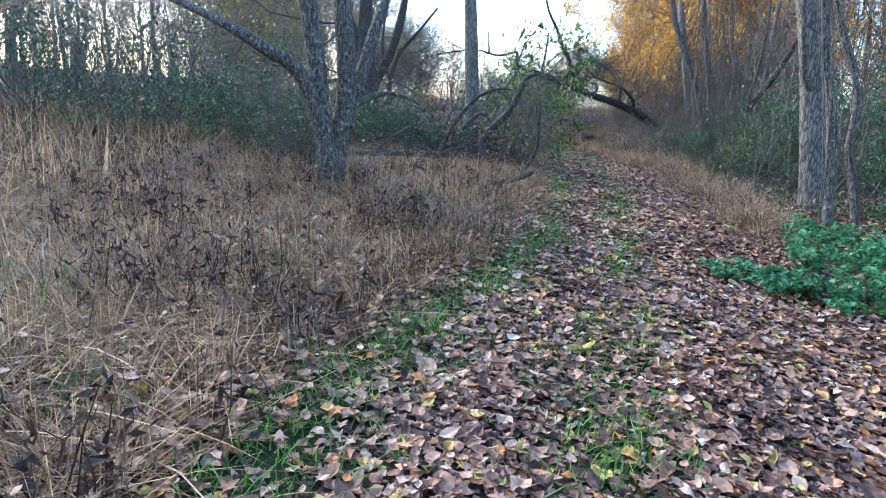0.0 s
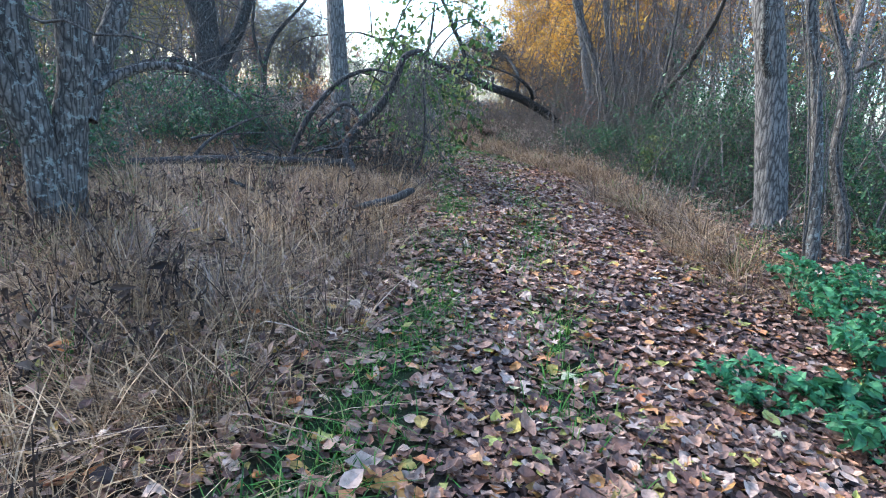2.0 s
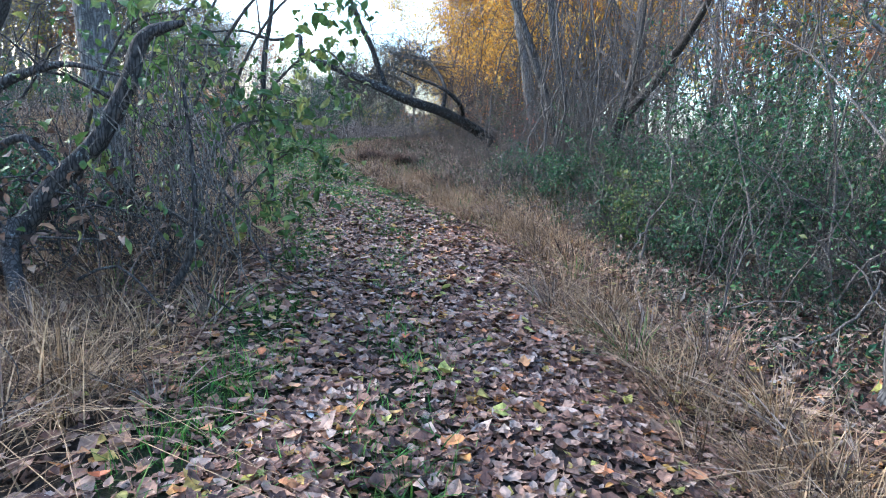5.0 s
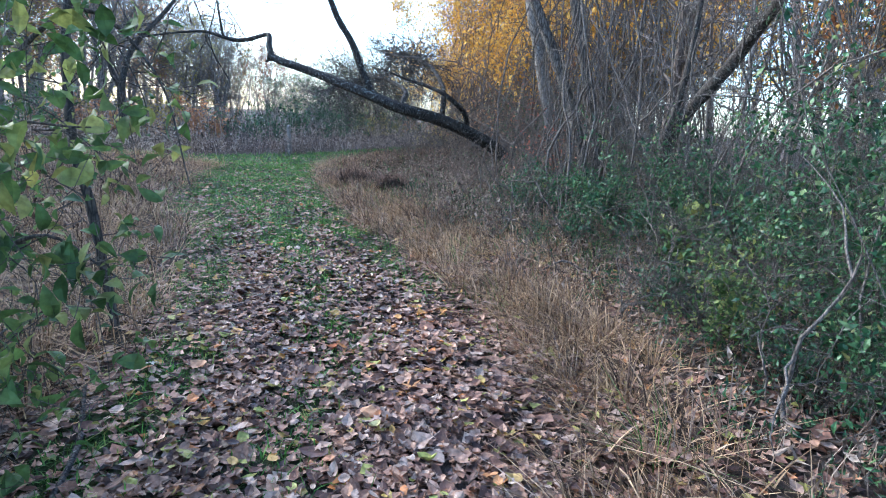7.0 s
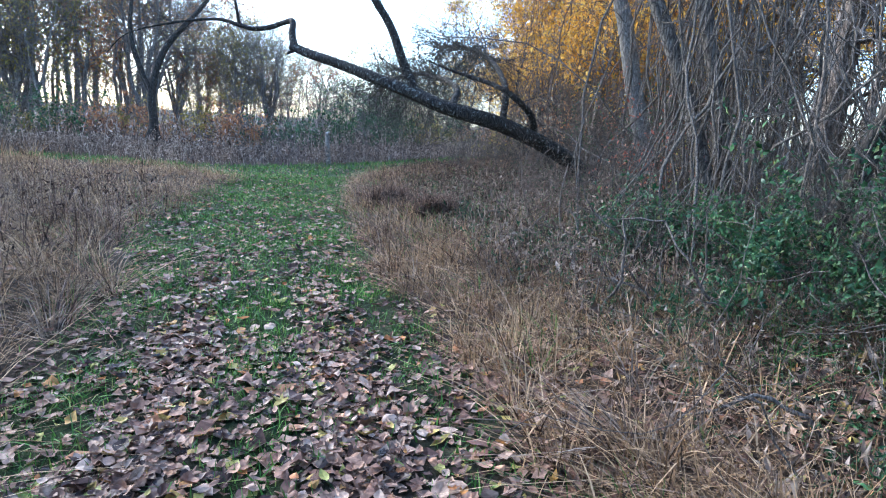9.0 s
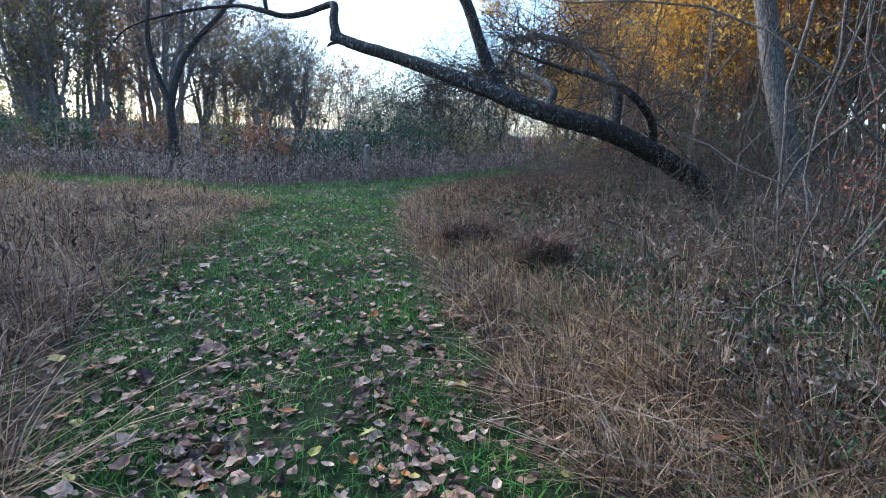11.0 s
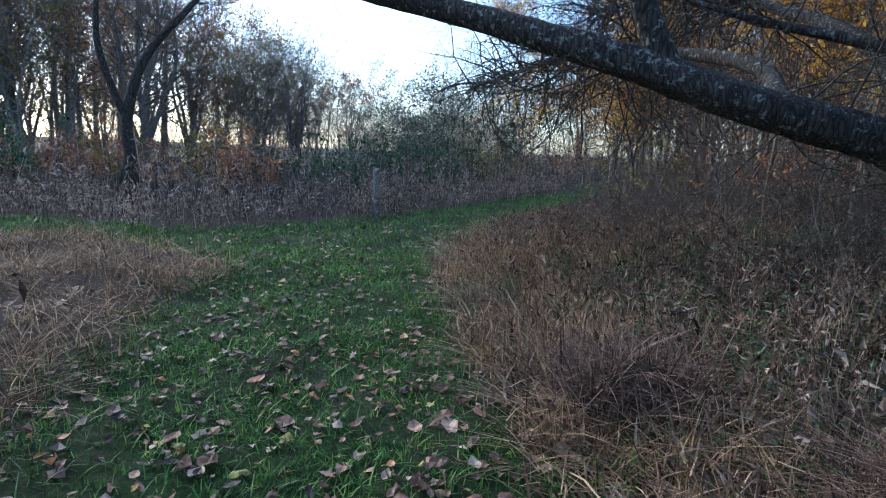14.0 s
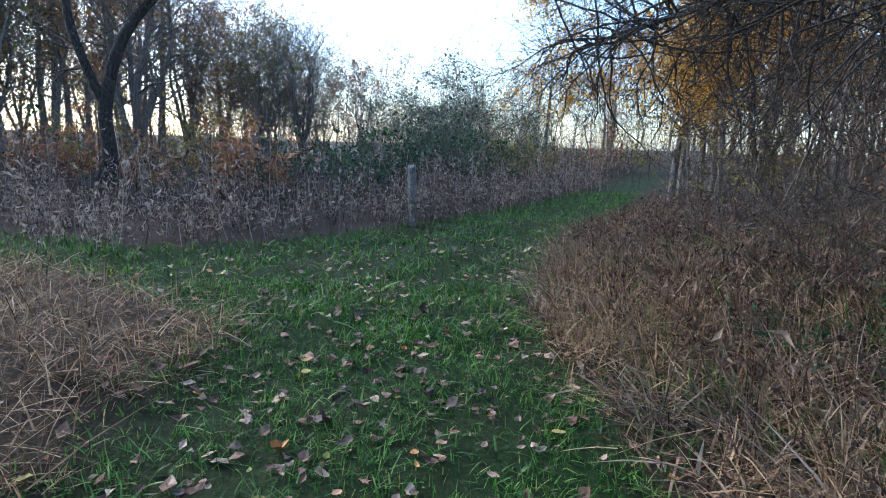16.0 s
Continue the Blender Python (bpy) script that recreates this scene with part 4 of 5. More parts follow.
bush("sparse green bush in front of fallen logs", -2.3, 9.6, 0.7, 0.5, 0.9, 900)
bush("sprawling green bush under bare trees", -5.4, 11.6, 1.5, 1.2, 1.9, 6500)
bush("low green bush beside the brush pile", -0.1, 13.0, 0.8, 0.6, 0.7, 2600)
bush("green bush beyond the brush pile", -1.6, 14.2, 1.4, 1.2, 1.3, 5000)
bush("tall dark bush at the wood's edge", -8.3, 12.3, 1.5, 1.5, 3.4, 8000, 0.05, BUSH, 34)
bush("green bush behind the stout tree", 7.6, 9.6, 1.0, 1.0, 1.3, 5000)
bush("low green bush beside the vine-wrapped tree", 6.6, 7.6, 0.8, 0.8, 0.7, 3000)
bush("olive bush by the leaning tree", 9.2, 21.6, 0.8, 0.9, 1.0, 2500, 0.035, OLIVE)
bush("small red-leaved shrub in the thicket", 7.8, 20.6, 0.6, 0.5, 1.9, 420, 0.045, RED, 8)


def thicket(label, n, x0, x1, y0, y1, h, curl=0.16, lean=0.3, material=VINE):
    """A stand of bare stems and hanging vines, far too many to count."""
    t = Tubes()
    for k in range(n):
        x, y = rng.uniform(x0, x1), rng.uniform(y0, y1)
        d = np.array([rng.normal(0, lean), rng.normal(0, lean), 1.0])
        hh = h * rng.uniform(0.35, 1.2)
        m = 9
        p = np.array([x, y, float(height_at(x, y)) - 0.05])
        line = [(*p, 0.012)]
        r = rng.choice((0.004, 0.006, 0.009, 0.016))
        for i in range(m):
            d = d + rng.normal(0, curl, 3) + (0, 0, 0.03)
            d /= np.linalg.norm(d)
            p = p + d * hh / m
            line.append((*p, r * (1 - 0.7 * i / m)))
            if i > 2 and rng.uniform() < 0.3:
                grow(t, p, d + rng.normal(0, 0.7, 3), rng.uniform(0.3, 0.9), r * 0.6, 1, None, 0.25, 0, 3, 0.8, None, 0.0018, 4)
        line[0] = (*line[0][:3], r * 1.1)
        t.add(line, 5)
    return tagged(new("thicket", t.mesh("thicket", material)), label, "thicket", "", "stuff")


def vine_curtain(label, n, x0, x1, y0, y1, z0, z1, material=VINE):
    """Dead vines that hang almost straight down among the trees."""
    t = Tubes()
    for k in range(n):
        x, y, z = rng.uniform(x0, x1), rng.uniform(y0, y1), rng.uniform(z0, z1)
        m, r = 10, float(rng.choice((0.005, 0.008, 0.011, 0.018)))
        low = float(height_at(x, y)) + max(0.0, rng.normal(-0.2, 0.9))
        dx, dy = rng.normal(0, 0.09), rng.normal(0, 0.09)
        line = []
        for i in range(m + 1):
            line.append((x, y, z + (low - z) * i / m, r * rng.uniform(0.7, 1.2)))
            dx, dy = dx * 0.7 + rng.normal(0, 0.07), dy * 0.7 + rng.normal(0, 0.07)
            x, y = x + dx, y + dy
        t.add(line, 5)
        for i in (2, 4, 6, 8):
            if rng.uniform() < 0.3:
                grow(t, line[i][:3], rng.normal(0, 1, 3) * (1, 1, 0.5) - (0, 0, 0.4), rng.uniform(0.3, 0.8), r * 0.6, 1, None, 0.2, -0.05, 3, 0.8, None, 0.002, 4)
    tagged(new("hanging_vines", t.mesh("hanging_vines", material)), label, "vines", "", "stuff")


thicket("bare grey tangle of vines and stems", 280, 8.0, 12.8, 14.5, 21.8, 4.6, 0.27, 0.4)
vine_curtain("grey dead vines hanging from the leaning trees", 120, 7.6, 9.2, 18.6, 21.2, 2.5, 6.0)
vine_curtain("grey dead vines hanging in the thicket", 110, 8.6, 12.5, 14.0, 20.0, 2.5, 6.0)
vine_curtain("brown dead vines hanging at the dark wood's edge", 420, 8.8, 13.5, 26.0, 34.0, 2.0, 6.2, DRY_VINE)
thicket("bare grey tangle of vines behind the stout tree", 120, 6.3, 11.5, 6.5, 12.5, 3.6)
thicket("bare brush beyond the leaning tree", 170, 8.6, 12.5, 22.5, 29, 2.2, 0.25, 0.5)
thicket("low bare brush under the leaning tree", 260, 6.0, 9.2, 19.5, 26, 0.85, 0.3, 0.6, DRY_VINE)
thicket("thin bare brush at the wood's edge", 170, -10, -2.0, 11.5, 20, 3.0)
thicket("low dark brush round the brush pile", 25, -2.2, 1.0, 10.6, 13.6, 0.9, 0.3, 0.6, DEADWOOD)
thicket("dark twiggy undergrowth beside the trail", 75, 0.6, 1.7, 11.5, 13.4, 0.8, 0.3, 0.6, DEADWOOD)
thicket("low bare brush beside the trail", 80, 5.7, 7.4, 10.2, 19.5, 1.0, 0.3, 0.5)
thicket("dense bare thicket on the slope above the trail", 260, 8.4, 14, 25, 36, 3.8, 0.2, 0.35, DRY_VINE)
thicket("tangled bare brush low on the slope", 260, 6.4, 10, 25, 33, 0.9, 0.3, 0.6)
bush("rust-leaved shrub on the slope above the trail", 9.5, 29, 1.6, 1.6, 2.6, 1800, 0.06, RUST, 14)
bush("olive shrub on the slope above the trail", 8.6, 33, 1.6, 1.6, 2.0, 1800, 0.06, OLIVE, 14)
bush("dark green shrub on the slope above the trail", 10.5, 26.5, 1.5, 1.6, 2.4, 3000, 0.05, BUSH, 14)


# ---- the woods beyond ----
def wood_tree(name, label, h, r, level, kids, leaf=None, count=0, size=0.12, bark=FARBARK, first=0.25, wide=1.0, stems=1):
    tree = thing(name, 0, 0, 0, label, "tree", "woodland trees")
    w, ends = Tubes(), []
    for stem in range(stems):
        t = Tubes()
        a = 2 * math.pi * stem / stems + rng.uniform(-0.5, 0.5)
        out = (0.0 if stems == 1 else h * rng.uniform(0.1, 0.22))
        ox, oy = math.cos(a) * out, math.sin(a) * out
        top = h * (1.0 if stem == 0 else rng.uniform(0.7, 1.0))
        line = [(0.02 * ox, 0.02 * oy, -0.3, r * 1.25), (0.08 * ox + rng.normal(0, 0.05), 0.08 * oy + rng.normal(0, 0.05), top * 0.1, r)]
        for k in (0.3, 0.5, 0.7, 0.85, 1.0):
            line.append((ox * k + rng.normal(0, 0.03 * h * k), oy * k + rng.normal(0, 0.03 * h * k), top * k, r * (1.05 - k)))
        c = smooth_line(line, 4)
        t.add(c, 8, 0.05)
        part("trunk", t.mesh("trunk", bark), tree)
        n = len(c)
        for i in range(int(n * first), n):
            a = rng.uniform(0, 6.3)
            d = np.array([math.cos(a), math.sin(a), rng.uniform(0.25, 1.2)])
            grow(w, c[i, :3], d / np.linalg.norm(d), h * wide * rng.uniform(0.14, 0.32), max(0.016, c[i, 3] * 0.5), level, None, 0.18, 0.06, kids, 0.75, ends, 0.009, 3, 0.2)
    part("branch_tangle", w.mesh("branch_tangle", bark), tree)
    if leaf is not None:
        e = np.array(ends)
        e = e[rng.integers(0, len(e), count)] + rng.normal(0, 0.22, (count, 3))
        part("crown", strew("crown", SMALL, e, size, leaf), tree)
    return tree


def brake(name, label, n, x0, x1, y0, y1, h, material, clear=None):
    """Far undergrowth of leafless shoots, too many to count."""
    t = Tubes()
    for k in range(n):
        x, y = rng.uniform(x0, x1), rng.uniform(y0, y1)
        if clear is not None and clear(x, y):
            continue
        d = np.array([rng.normal(0, 0.22), rng.normal(0, 0.22), 1.0])
        grow(t, (x, y, float(height_at(x, y)) - 0.1), d, h * rng.uniform(0.4, 1.25), rng.uniform(0.014, 0.034), 1, None, 0.14, 0.05, 6, 0.65, None, 0.006, 3, 0.1)
    tagged(new(name, t.mesh(name, material)), label, "undergrowth", "", "stuff")


KINDS = [wood_tree("tree", "tall bare grey woodland tree", 13, 0.17, 2, 4, first=0.35),
         wood_tree("tree", "tall bare dark woodland tree", 12, 0.17, 2, 4, bark=WOODBARK, first=0.3),
         wood_tree("tree", "slender bare woodland tree", 9, 0.08, 2, 4, first=0.3),
         wood_tree("tree", "woodland tree with thinning rust leaves", 11, 0.14, 2, 4, RUST, 2600, 0.15, bark=FARBARK, first=0.3, wide=1.1),
         wood_tree("tree", "woodland tree with golden autumn leaves coloured as if sunlit", 12, 0.15, 2, 6, GOLD, 9000, 0.17, wide=1.2),
         wood_tree("tree", "tree with thin olive and yellow leaves", 9, 0.1, 2, 4, OLIVE, 2600, 0.15, bark=FARBARK, first=0.3, wide=1.3, stems=2),
         wood_tree("tree", "young tree with dull green leaves", 5, 0.06, 2, 4, BUSH, 2200, 0.12, first=0.15, wide=1.6, stems=2),
         wood_tree("tree", "round tree with dull red-brown leaves", 7, 0.09, 2, 4, RED, 3200, 0.13, bark=WOODBARK, first=0.3, wide=1.3),
         wood_tree("tree", "bare dark tree with several crooked stems", 12, 0.15, 2, 4, bark=WOODBARK, first=0.3, wide=1.2, stems=4)]


def plant_wood(spec):
    used = set()
    for kind, x, y, s in spec:
        m = pose(x, y, float(height_at(x, y)), rng.normal(0, 2.5), rng.normal(0, 2.5), rng.uniform(0, 360)) @ Matrix.Scale(s, 4)
        if kind not in used and not used.add(kind):
            KINDS[kind].matrix_basis = m
        else:
            c = copy_thing(KINDS[kind], m)
            c.scale = (s, s, s)


def grove(n, x0, x1, y0, y1, kinds, s0, s1, clear=None):
    out = []
    while len(out) < n:
        x, y = rng.uniform(x0, x1), rng.uniform(y0, y1)
        if clear is not None and clear(x, y):
            continue
        out.append((int(rng.choice(kinds)), x, y, rng.uniform(s0, s1)))
    return out


wood = [(0, -8, 26, 0.7), (1, -14, 49, 0.9), (2, -1.5, 62, 0.75), (3, -11, 52, 0.8), (4, 11.5, 58, 0.8), (5, -5.5, 60, 0.78), (6, 5.2, 50, 0.85), (7, 0.4, 62, 0.72), (8, -8.2, 48, 0.95)]
wood += [(8, -3.0, 58, 0.6), (5, -8.5, 62, 0.85), (5, -2.8, 66, 0.7), (4, -18, 66, 0.8), (3, -14, 60, 0.95)]
wood += [(4, 12.6, 23.5, 0.75), (4, 14, 19, 0.8), (4, 16, 27, 0.85), (4, 13, 31, 0.8), (4, 12.5, 43, 0.85), (4, 18, 34, 0.8), (4, 15.5, 15, 0.8), (3, 12, 27, 0.7), (3, 15, 18, 0.8), (3, 13.5, 12, 0.8), (5, 13, 16.5, 0.8)]
wood += grove(54, -42, -9, 47, 74, (0, 1, 2, 2, 3, 3, 8, 5), 0.75, 1.05)
wood += grove(15, -27, -10, 47, 60, (0, 3, 3, 8, 5), 0.95, 1.2)
wood += grove(26, -10, 2, 56, 76, (2, 2, 3, 5, 5, 7, 8), 0.5, 0.75)
wood += grove(24, 1, 12, 50, 72, (6, 6, 5, 2, 6), 0.5, 0.8)
wood += grove(30, 9, 30, 50, 76, (2, 2, 0, 5, 3), 0.55, 0.85, lambda x, y: x < 12 and y < 54)
wood += grove(38, -28, -9, 10, 36, (0, 1, 2, 3), 0.6, 0.9)
wood += grove(10, -9, -5.5, 19, 27, (2, 5, 6, 2), 0.4, 0.6)
wood += grove(26, 13, 27, 8, 42, (0, 2, 2, 3, 8, 5, 4), 0.65, 0.98)
wood += grove(10, 9.5, 12, 13, 21, (2, 1, 2, 3), 0.5, 0.8)
wood += grove(40, 9.8, 16, 27, 41, (2, 1, 2, 3, 8, 5, 4), 0.5, 0.75)
# Added trees behind the start, never in view, that keep light off the ground.
wood += grove(20, -22, 22, -26, -9, (0, 1, 3, 4), 0.8, 1.1)
plant_wood(wood)
brake("undergrowth", "grey bare undergrowth beneath the far trees", 460, -40, 3, 46, 66, 3.6, FARBARK)
brake("undergrowth", "grey bare undergrowth on the far rise", 260, 3, 28, 46, 66, 2.0, VINE, lambda x, y: y < 38 + 1.1 * x and x < 12)
brake("undergrowth", "bare undergrowth in the wood beside the trail", 140, 9.5, 22, 4, 40, 3.0, VINE)
brake("undergrowth", "bare undergrowth in the wood beyond the field", 260, -24, -7, 12, 34, 3.4, VINE)
brake("far_wood", "far bare woodland along the horizon", 620, -62, 45, 80, 104, 6.0, FARBARK)
brake("far_wood", "far bare woodland beyond the field", 240, -60, -28, -10, 64, 5.0, FARBARK)
brake("far_wood", "far bare woodland up the slope", 240, 26, 56, -10, 64, 5.0, FARBARK)
for x, dy, h, m, label in ((-15, 6, 2.4, RUST, "rust"), (-12.5, 5, 2.2, BUSH, "dull green"), (-10, 6, 2.2, OLIVE, "olive"), (-7.8, 5, 2.0, BUSH, "dull green"), (-6, 7, 2.4, RUST, "rust"), (-3.6, 8, 2.0, OLIVE, "olive"), (-1.8, 7, 1.9, RUST, "rust"),
                            (0.2, 8, 1.8, BUSH, "dull green"), (1.8, 9.5, 2.0, BUSH, "dull green"), (3.6, 9, 1.9, BUSH, "dull green"), (5.5, 9, 1.8, BUSH, "dull green"), (7.6, 8, 1.6, OLIVE, "olive"), (9.5, 9, 1.8, BUSH, "dull green"), (12, 7, 2.0, RUST, "rust"), (14.5, 6, 2.0, OLIVE, "olive")):
    bush(label + " bush at the far wood's edge", x, float(np.interp(x, (-14, -4, -1.8, 0.8, 2.8, 5.5, 8.5, 16), (32.2, 31.0, 29.6, 31.1, 33.0, 36.6, 41.2, 50))) + dy, 1.9, 1.3, h, 2600, 0.09, m, 11)

# ---- grass, weeds and litter ----
r1 = np.random.default_rng(11)


def stuff(name, me, label, category):
    return tagged(new(name, me), label, category, "", "stuff")


def straw_chance(x, y):
    return dryness(x, y) * step(9, 6, np.abs(x - 2)) * (1 - 0.85 * step(20, 23, y) * (x > 2.5))


loose = spots(45000, -5, 8.5, 1.0, 31, lambda x, y: straw_chance(x, y) * (0.5 + 0.5 * step(-0.4, 0.4, lumps(x, y, 2.2, 2))), r1)
tufts = np.repeat(spots(2200, -5, 8.5, 1.0, 31, straw_chance, r1), 40, 0)
xy = np.vstack([loose, tufts + r1.normal(0, 0.055, tufts.shape)])
zz = height_at(xy[:, 0], xy[:, 1]) - 0.02
tall = step(-0.6, 0.7, lumps(xy[:, 0], xy[:, 1], 1.5, 4)) + 0.25 * (np.arange(len(xy)) > len(loose))
tall = tall * np.where((xy[:, 0] > 2.8) & (xy[:, 1] > 6), 0.45, 1.0) * np.where(xy[:, 0] < 2.0, (1 - 0.92 * step(22.5, 25, xy[:, 1])) * (0.6 + 0.4 * step(3, 7, xy[:, 1])), 1.0)
stuff("dry_grass", blades("dry_grass", xy, zz, 0.09 + 0.28 * tall ** 1.6, 0.005, DRY, 1.05, r1, 1.4), "tall bent straw-coloured dry grass", "dry grass")
xy = spots(14000, -14, -4, 3, 30, lambda x, y: dryness(x, y), r1)
stuff("dry_grass", blades("dry_grass", xy, height_at(xy[:, 0], xy[:, 1]), 0.5, 0.016, DRY, 0.6, r1), "dry grass field under bare trees", "dry grass")

# flattened straw
xy = spots(150000, -5, 7.5, 1.0, 30, lambda x, y: np.clip(dryness(x, y), 0, 1) * step(-0.5, 0.5, lumps(x, y, 1.3, 12)), r1)
stuff("matted_grass", blades("matted_grass", xy, height_at(xy[:, 0], xy[:, 1]) + r1.uniform(0.01, 0.12, len(xy)), np.where((xy[:, 1] > 16) & (xy[:, 0] > 2), 0.085, 0.15), 0.0065, DRY, 1.7, r1, 0.3), "matted straw-coloured dry grass lying flat", "dry grass")

# green turf
def turf_chance(x, y):
    return greenness(x, y) * (0.3 + 0.7 * step(-0.5, 0.5, lumps(x, y, 3.1, 6)))


for n, box, h, w in ((110000, (-2, 4, 0.5, 11), 0.095, 0.0075), (200000, (0.2, 5.2, 11, 29), 0.062, 0.0075), (80000, (-6, 11, 27, 42), 0.1, 0.014)):
    xy = spots(n, *box, turf_chance, r1)
    stuff("grass", blades("grass", xy, height_at(xy[:, 0], xy[:, 1]) - 0.01, h, w, GREEN, 0.8, r1), "short green grass of the trail", "grass")
xy = spots(9000, 0, 6.5, 3, 32, lambda x, y: np.exp(-((np.minimum(np.abs(trail_u(x, y) - 0.0), np.abs(trail_u(x, y) - 1.0))) / 0.09) ** 2) * step(0, 0.5, lumps(x, y, 1.7, 8)), r1)
stuff("grass", blades("grass", xy, height_at(xy[:, 0], xy[:, 1]) - 0.01, 0.14, 0.006, GREEN, 0.7, r1), "longer green grass along the trail's edge", "grass")


# straw mats at the foot of the slope
xy = spots(42000, 2.6, 8, 14.5, 31, lambda x, y: step(-0.15, 0.15, x - right_edge(y)) * step(1.7, 0.9, x - right_edge(y)) * step(-0.5, 0.3, lumps(x, y, 1.8, 21)), r1)
stuff("matted_grass", blades("matted_grass", xy, height_at(xy[:, 0], xy[:, 1]) + r1.uniform(0.0, 0.16, len(xy)), 0.12, 0.008, DRY, 1.3, r1, 0.4), "matted straw at the foot of the weedy slope", "dry grass")

# arching clumps of dead and green grass
def clump_chance(x, y):
    side = x - right_edge(y)
    slope = step(0.0, 0.3, side) * step(5.5, 3.0, side) * step(14, 18, y)
    verge = step(0.0, 0.2, side) * step(1.1, 0.6, side) * step(6.5, 8, y) * step(18, 15, y)
    field = dryness(x, y) * (x < left_edge(y)) * step(25, 22, y)
    return np.maximum.reduce([slope, 0.8 * verge, 0.7 * field])


WHOLE, VERGE, FIELD = (-4.5, 9.5, 1.0, 34), (2.8, 6.5, 6.5, 19), (-4.5, 1.6, 1.0, 11)
for m, n, box, h, w, per in ((DRY, 2300, WHOLE, 0.27, 0.007, 46), (RUSSET, 1500, WHOLE, 0.3, 0.008, 40), (DRY_GREY, 800, WHOLE, 0.26, 0.009, 34), (GREEN, 700, WHOLE, 0.22, 0.006, 36),
                             (DRY, 750, VERGE, 0.2, 0.006, 44), (DRY, 1000, FIELD, 0.2, 0.005, 48), (RUSSET, 500, FIELD, 0.22, 0.005, 40)):
    straw = 0.75 if m is DRY and box is WHOLE else 0.0
    at = spots(n, *box, lambda x, y: clump_chance(x, y) * (1 - straw * step(1.0, 2.0, x - right_edge(y))), r1)
    at = np.repeat(at, per, 0)
    off = r1.normal(0, 0.05, at.shape)
    comb = 2.6 + 1.1 * lumps(at[:, 0], at[:, 1], 0.9, 14)
    xy = at + off
    stuff("grass_clumps", blades("grass_clumps", xy, height_at(xy[:, 0], xy[:, 1]) - 0.01, h, w, m, 0.85, r1, 1.1, np.arctan2(off[:, 1] + 0.035 * np.sin(comb), off[:, 0] + 0.035 * np.cos(comb)) + r1.normal(0, 0.35, len(xy))), "arching clumps of dead grass beside the trail" if m is not GREEN else "arching green clumps among dead grass", "grass")

# tangled dead growth on the slope
for m, n in ((RUSSET, 26000), (DRY_GREY, 30000), (GREEN, 16000), (DRY, 16000)):
    xy = spots(n, 3.2, 10, 20.5, 37, lambda x, y: step(-0.1, 0.3, x - right_edge(y)) * step(6, 3.5, x - right_edge(y)) * step(-0.55, 0.25, lumps(x, y, 2.4, len(m.name))), r1)
    stuff("dead_growth", blades("dead_growth", xy, height_at(xy[:, 0], xy[:, 1]) - 0.01, 0.17 if m is not GREEN else 0.14, 0.017 if m is not GREEN else 0.008, m, 1.05, r1, 0.5), "tangled curled dead grass and weeds on the slope", "dead grass")


def litter_chance(x, y):
    u = trail_u(x, y)
    inside = step(-0.25, 0.05, u) * step(1.2, 0.98, u)
    near = inside * (1 - 0.8 * greenness(x, y)) * step(18.5, 13, y)
    track = np.maximum(np.exp(-((u - 0.28) / 0.11) ** 2), np.exp(-((u - 0.7) / 0.12) ** 2)) * step(23, 16, y) * step(10, 12.5, y)
    lateral = inside * (0.15 * step(36, 22, y) + 0.12 * step(25, 19, y))
    left = step(-6.5, -3, x) * step(0.3, -0.3, u) * step(6, 2, y + 0.3 * x) * 0.75
    right = step(0.9, 1.1, u) * step(9, 7.5, x) * step(19.5, 16, y) * 0.7
    bank = step(0.98, 1.05, u) * step(2.4, 1.4, x - right_edge(y)) * step(12, 14.5, y) * step(27, 21, y) * 0.4
    sides = step(0.05, -0.05, u) * step(-4, 0, x) * step(34, 8, y) * 0.22
    return np.clip(np.maximum.reduce([near, track, lateral, left, right, bank, sides]), 0, 1)


xy = spots(310000, -6.5, 9.5, -5, 36, lambda x, y: litter_chance(x, y) * step(-5, -1.5, y) * step(-6.5, -4, x) * step(9.5, 7.5, x), r1)
p = on_ground(xy, 0.012)
p[:, 2] += r1.uniform(0, 0.03, len(p))
flat = on_ground(spots(190000, -2, 5.2, -0.5, 17, lambda x, y: litter_chance(x, y) * (0.4 + 0.6 * step(-0.4, 0.3, lumps(x, y, 2.7, 23))), r1), 0.01)
stuff("leaf_litter", strew("leaf_litter", FALLEN_FAR, flat, 0.058, LITTER, 0.14, r1), "flat trodden leaves under the fresher litter", "leaves")
near = (p[:, 1] < 7) | ((p[:, 1] < 28) & (np.abs(p[:, 0] - 3) < 1.5))
stuff("leaf_litter", strew("leaf_litter", FALLEN, p[near], 0.064, LITTER, 0.24, r1), "brown fallen leaves thick on the trail", "leaves")
stuff("leaf_litter", strew("leaf_litter", FALLEN_FAR, p[~near], 0.066, LITTER, 0.26, r1), "brown fallen leaves scattered over grass and verge", "leaves")


# leaves caught in the dry grass
xy = spots(16000, -5, 1.6, 0.6, 11, lambda x, y: step(0.1, -0.05, trail_u(x, y)) * step(12, 3, y + 0.3 * x) * (0.35 + 0.65 * step(-0.3, 0.4, lumps(x, y, 1.5, 17))), r1)
p = on_ground(xy, 0.04)
p[:, 2] += r1.uniform(0, 0.1, len(p))
stuff("leaf_litter", strew("leaf_litter", FALLEN, p, 0.062, LITTER, 0.45, r1), "brown fallen leaves caught in dry grass", "leaves")

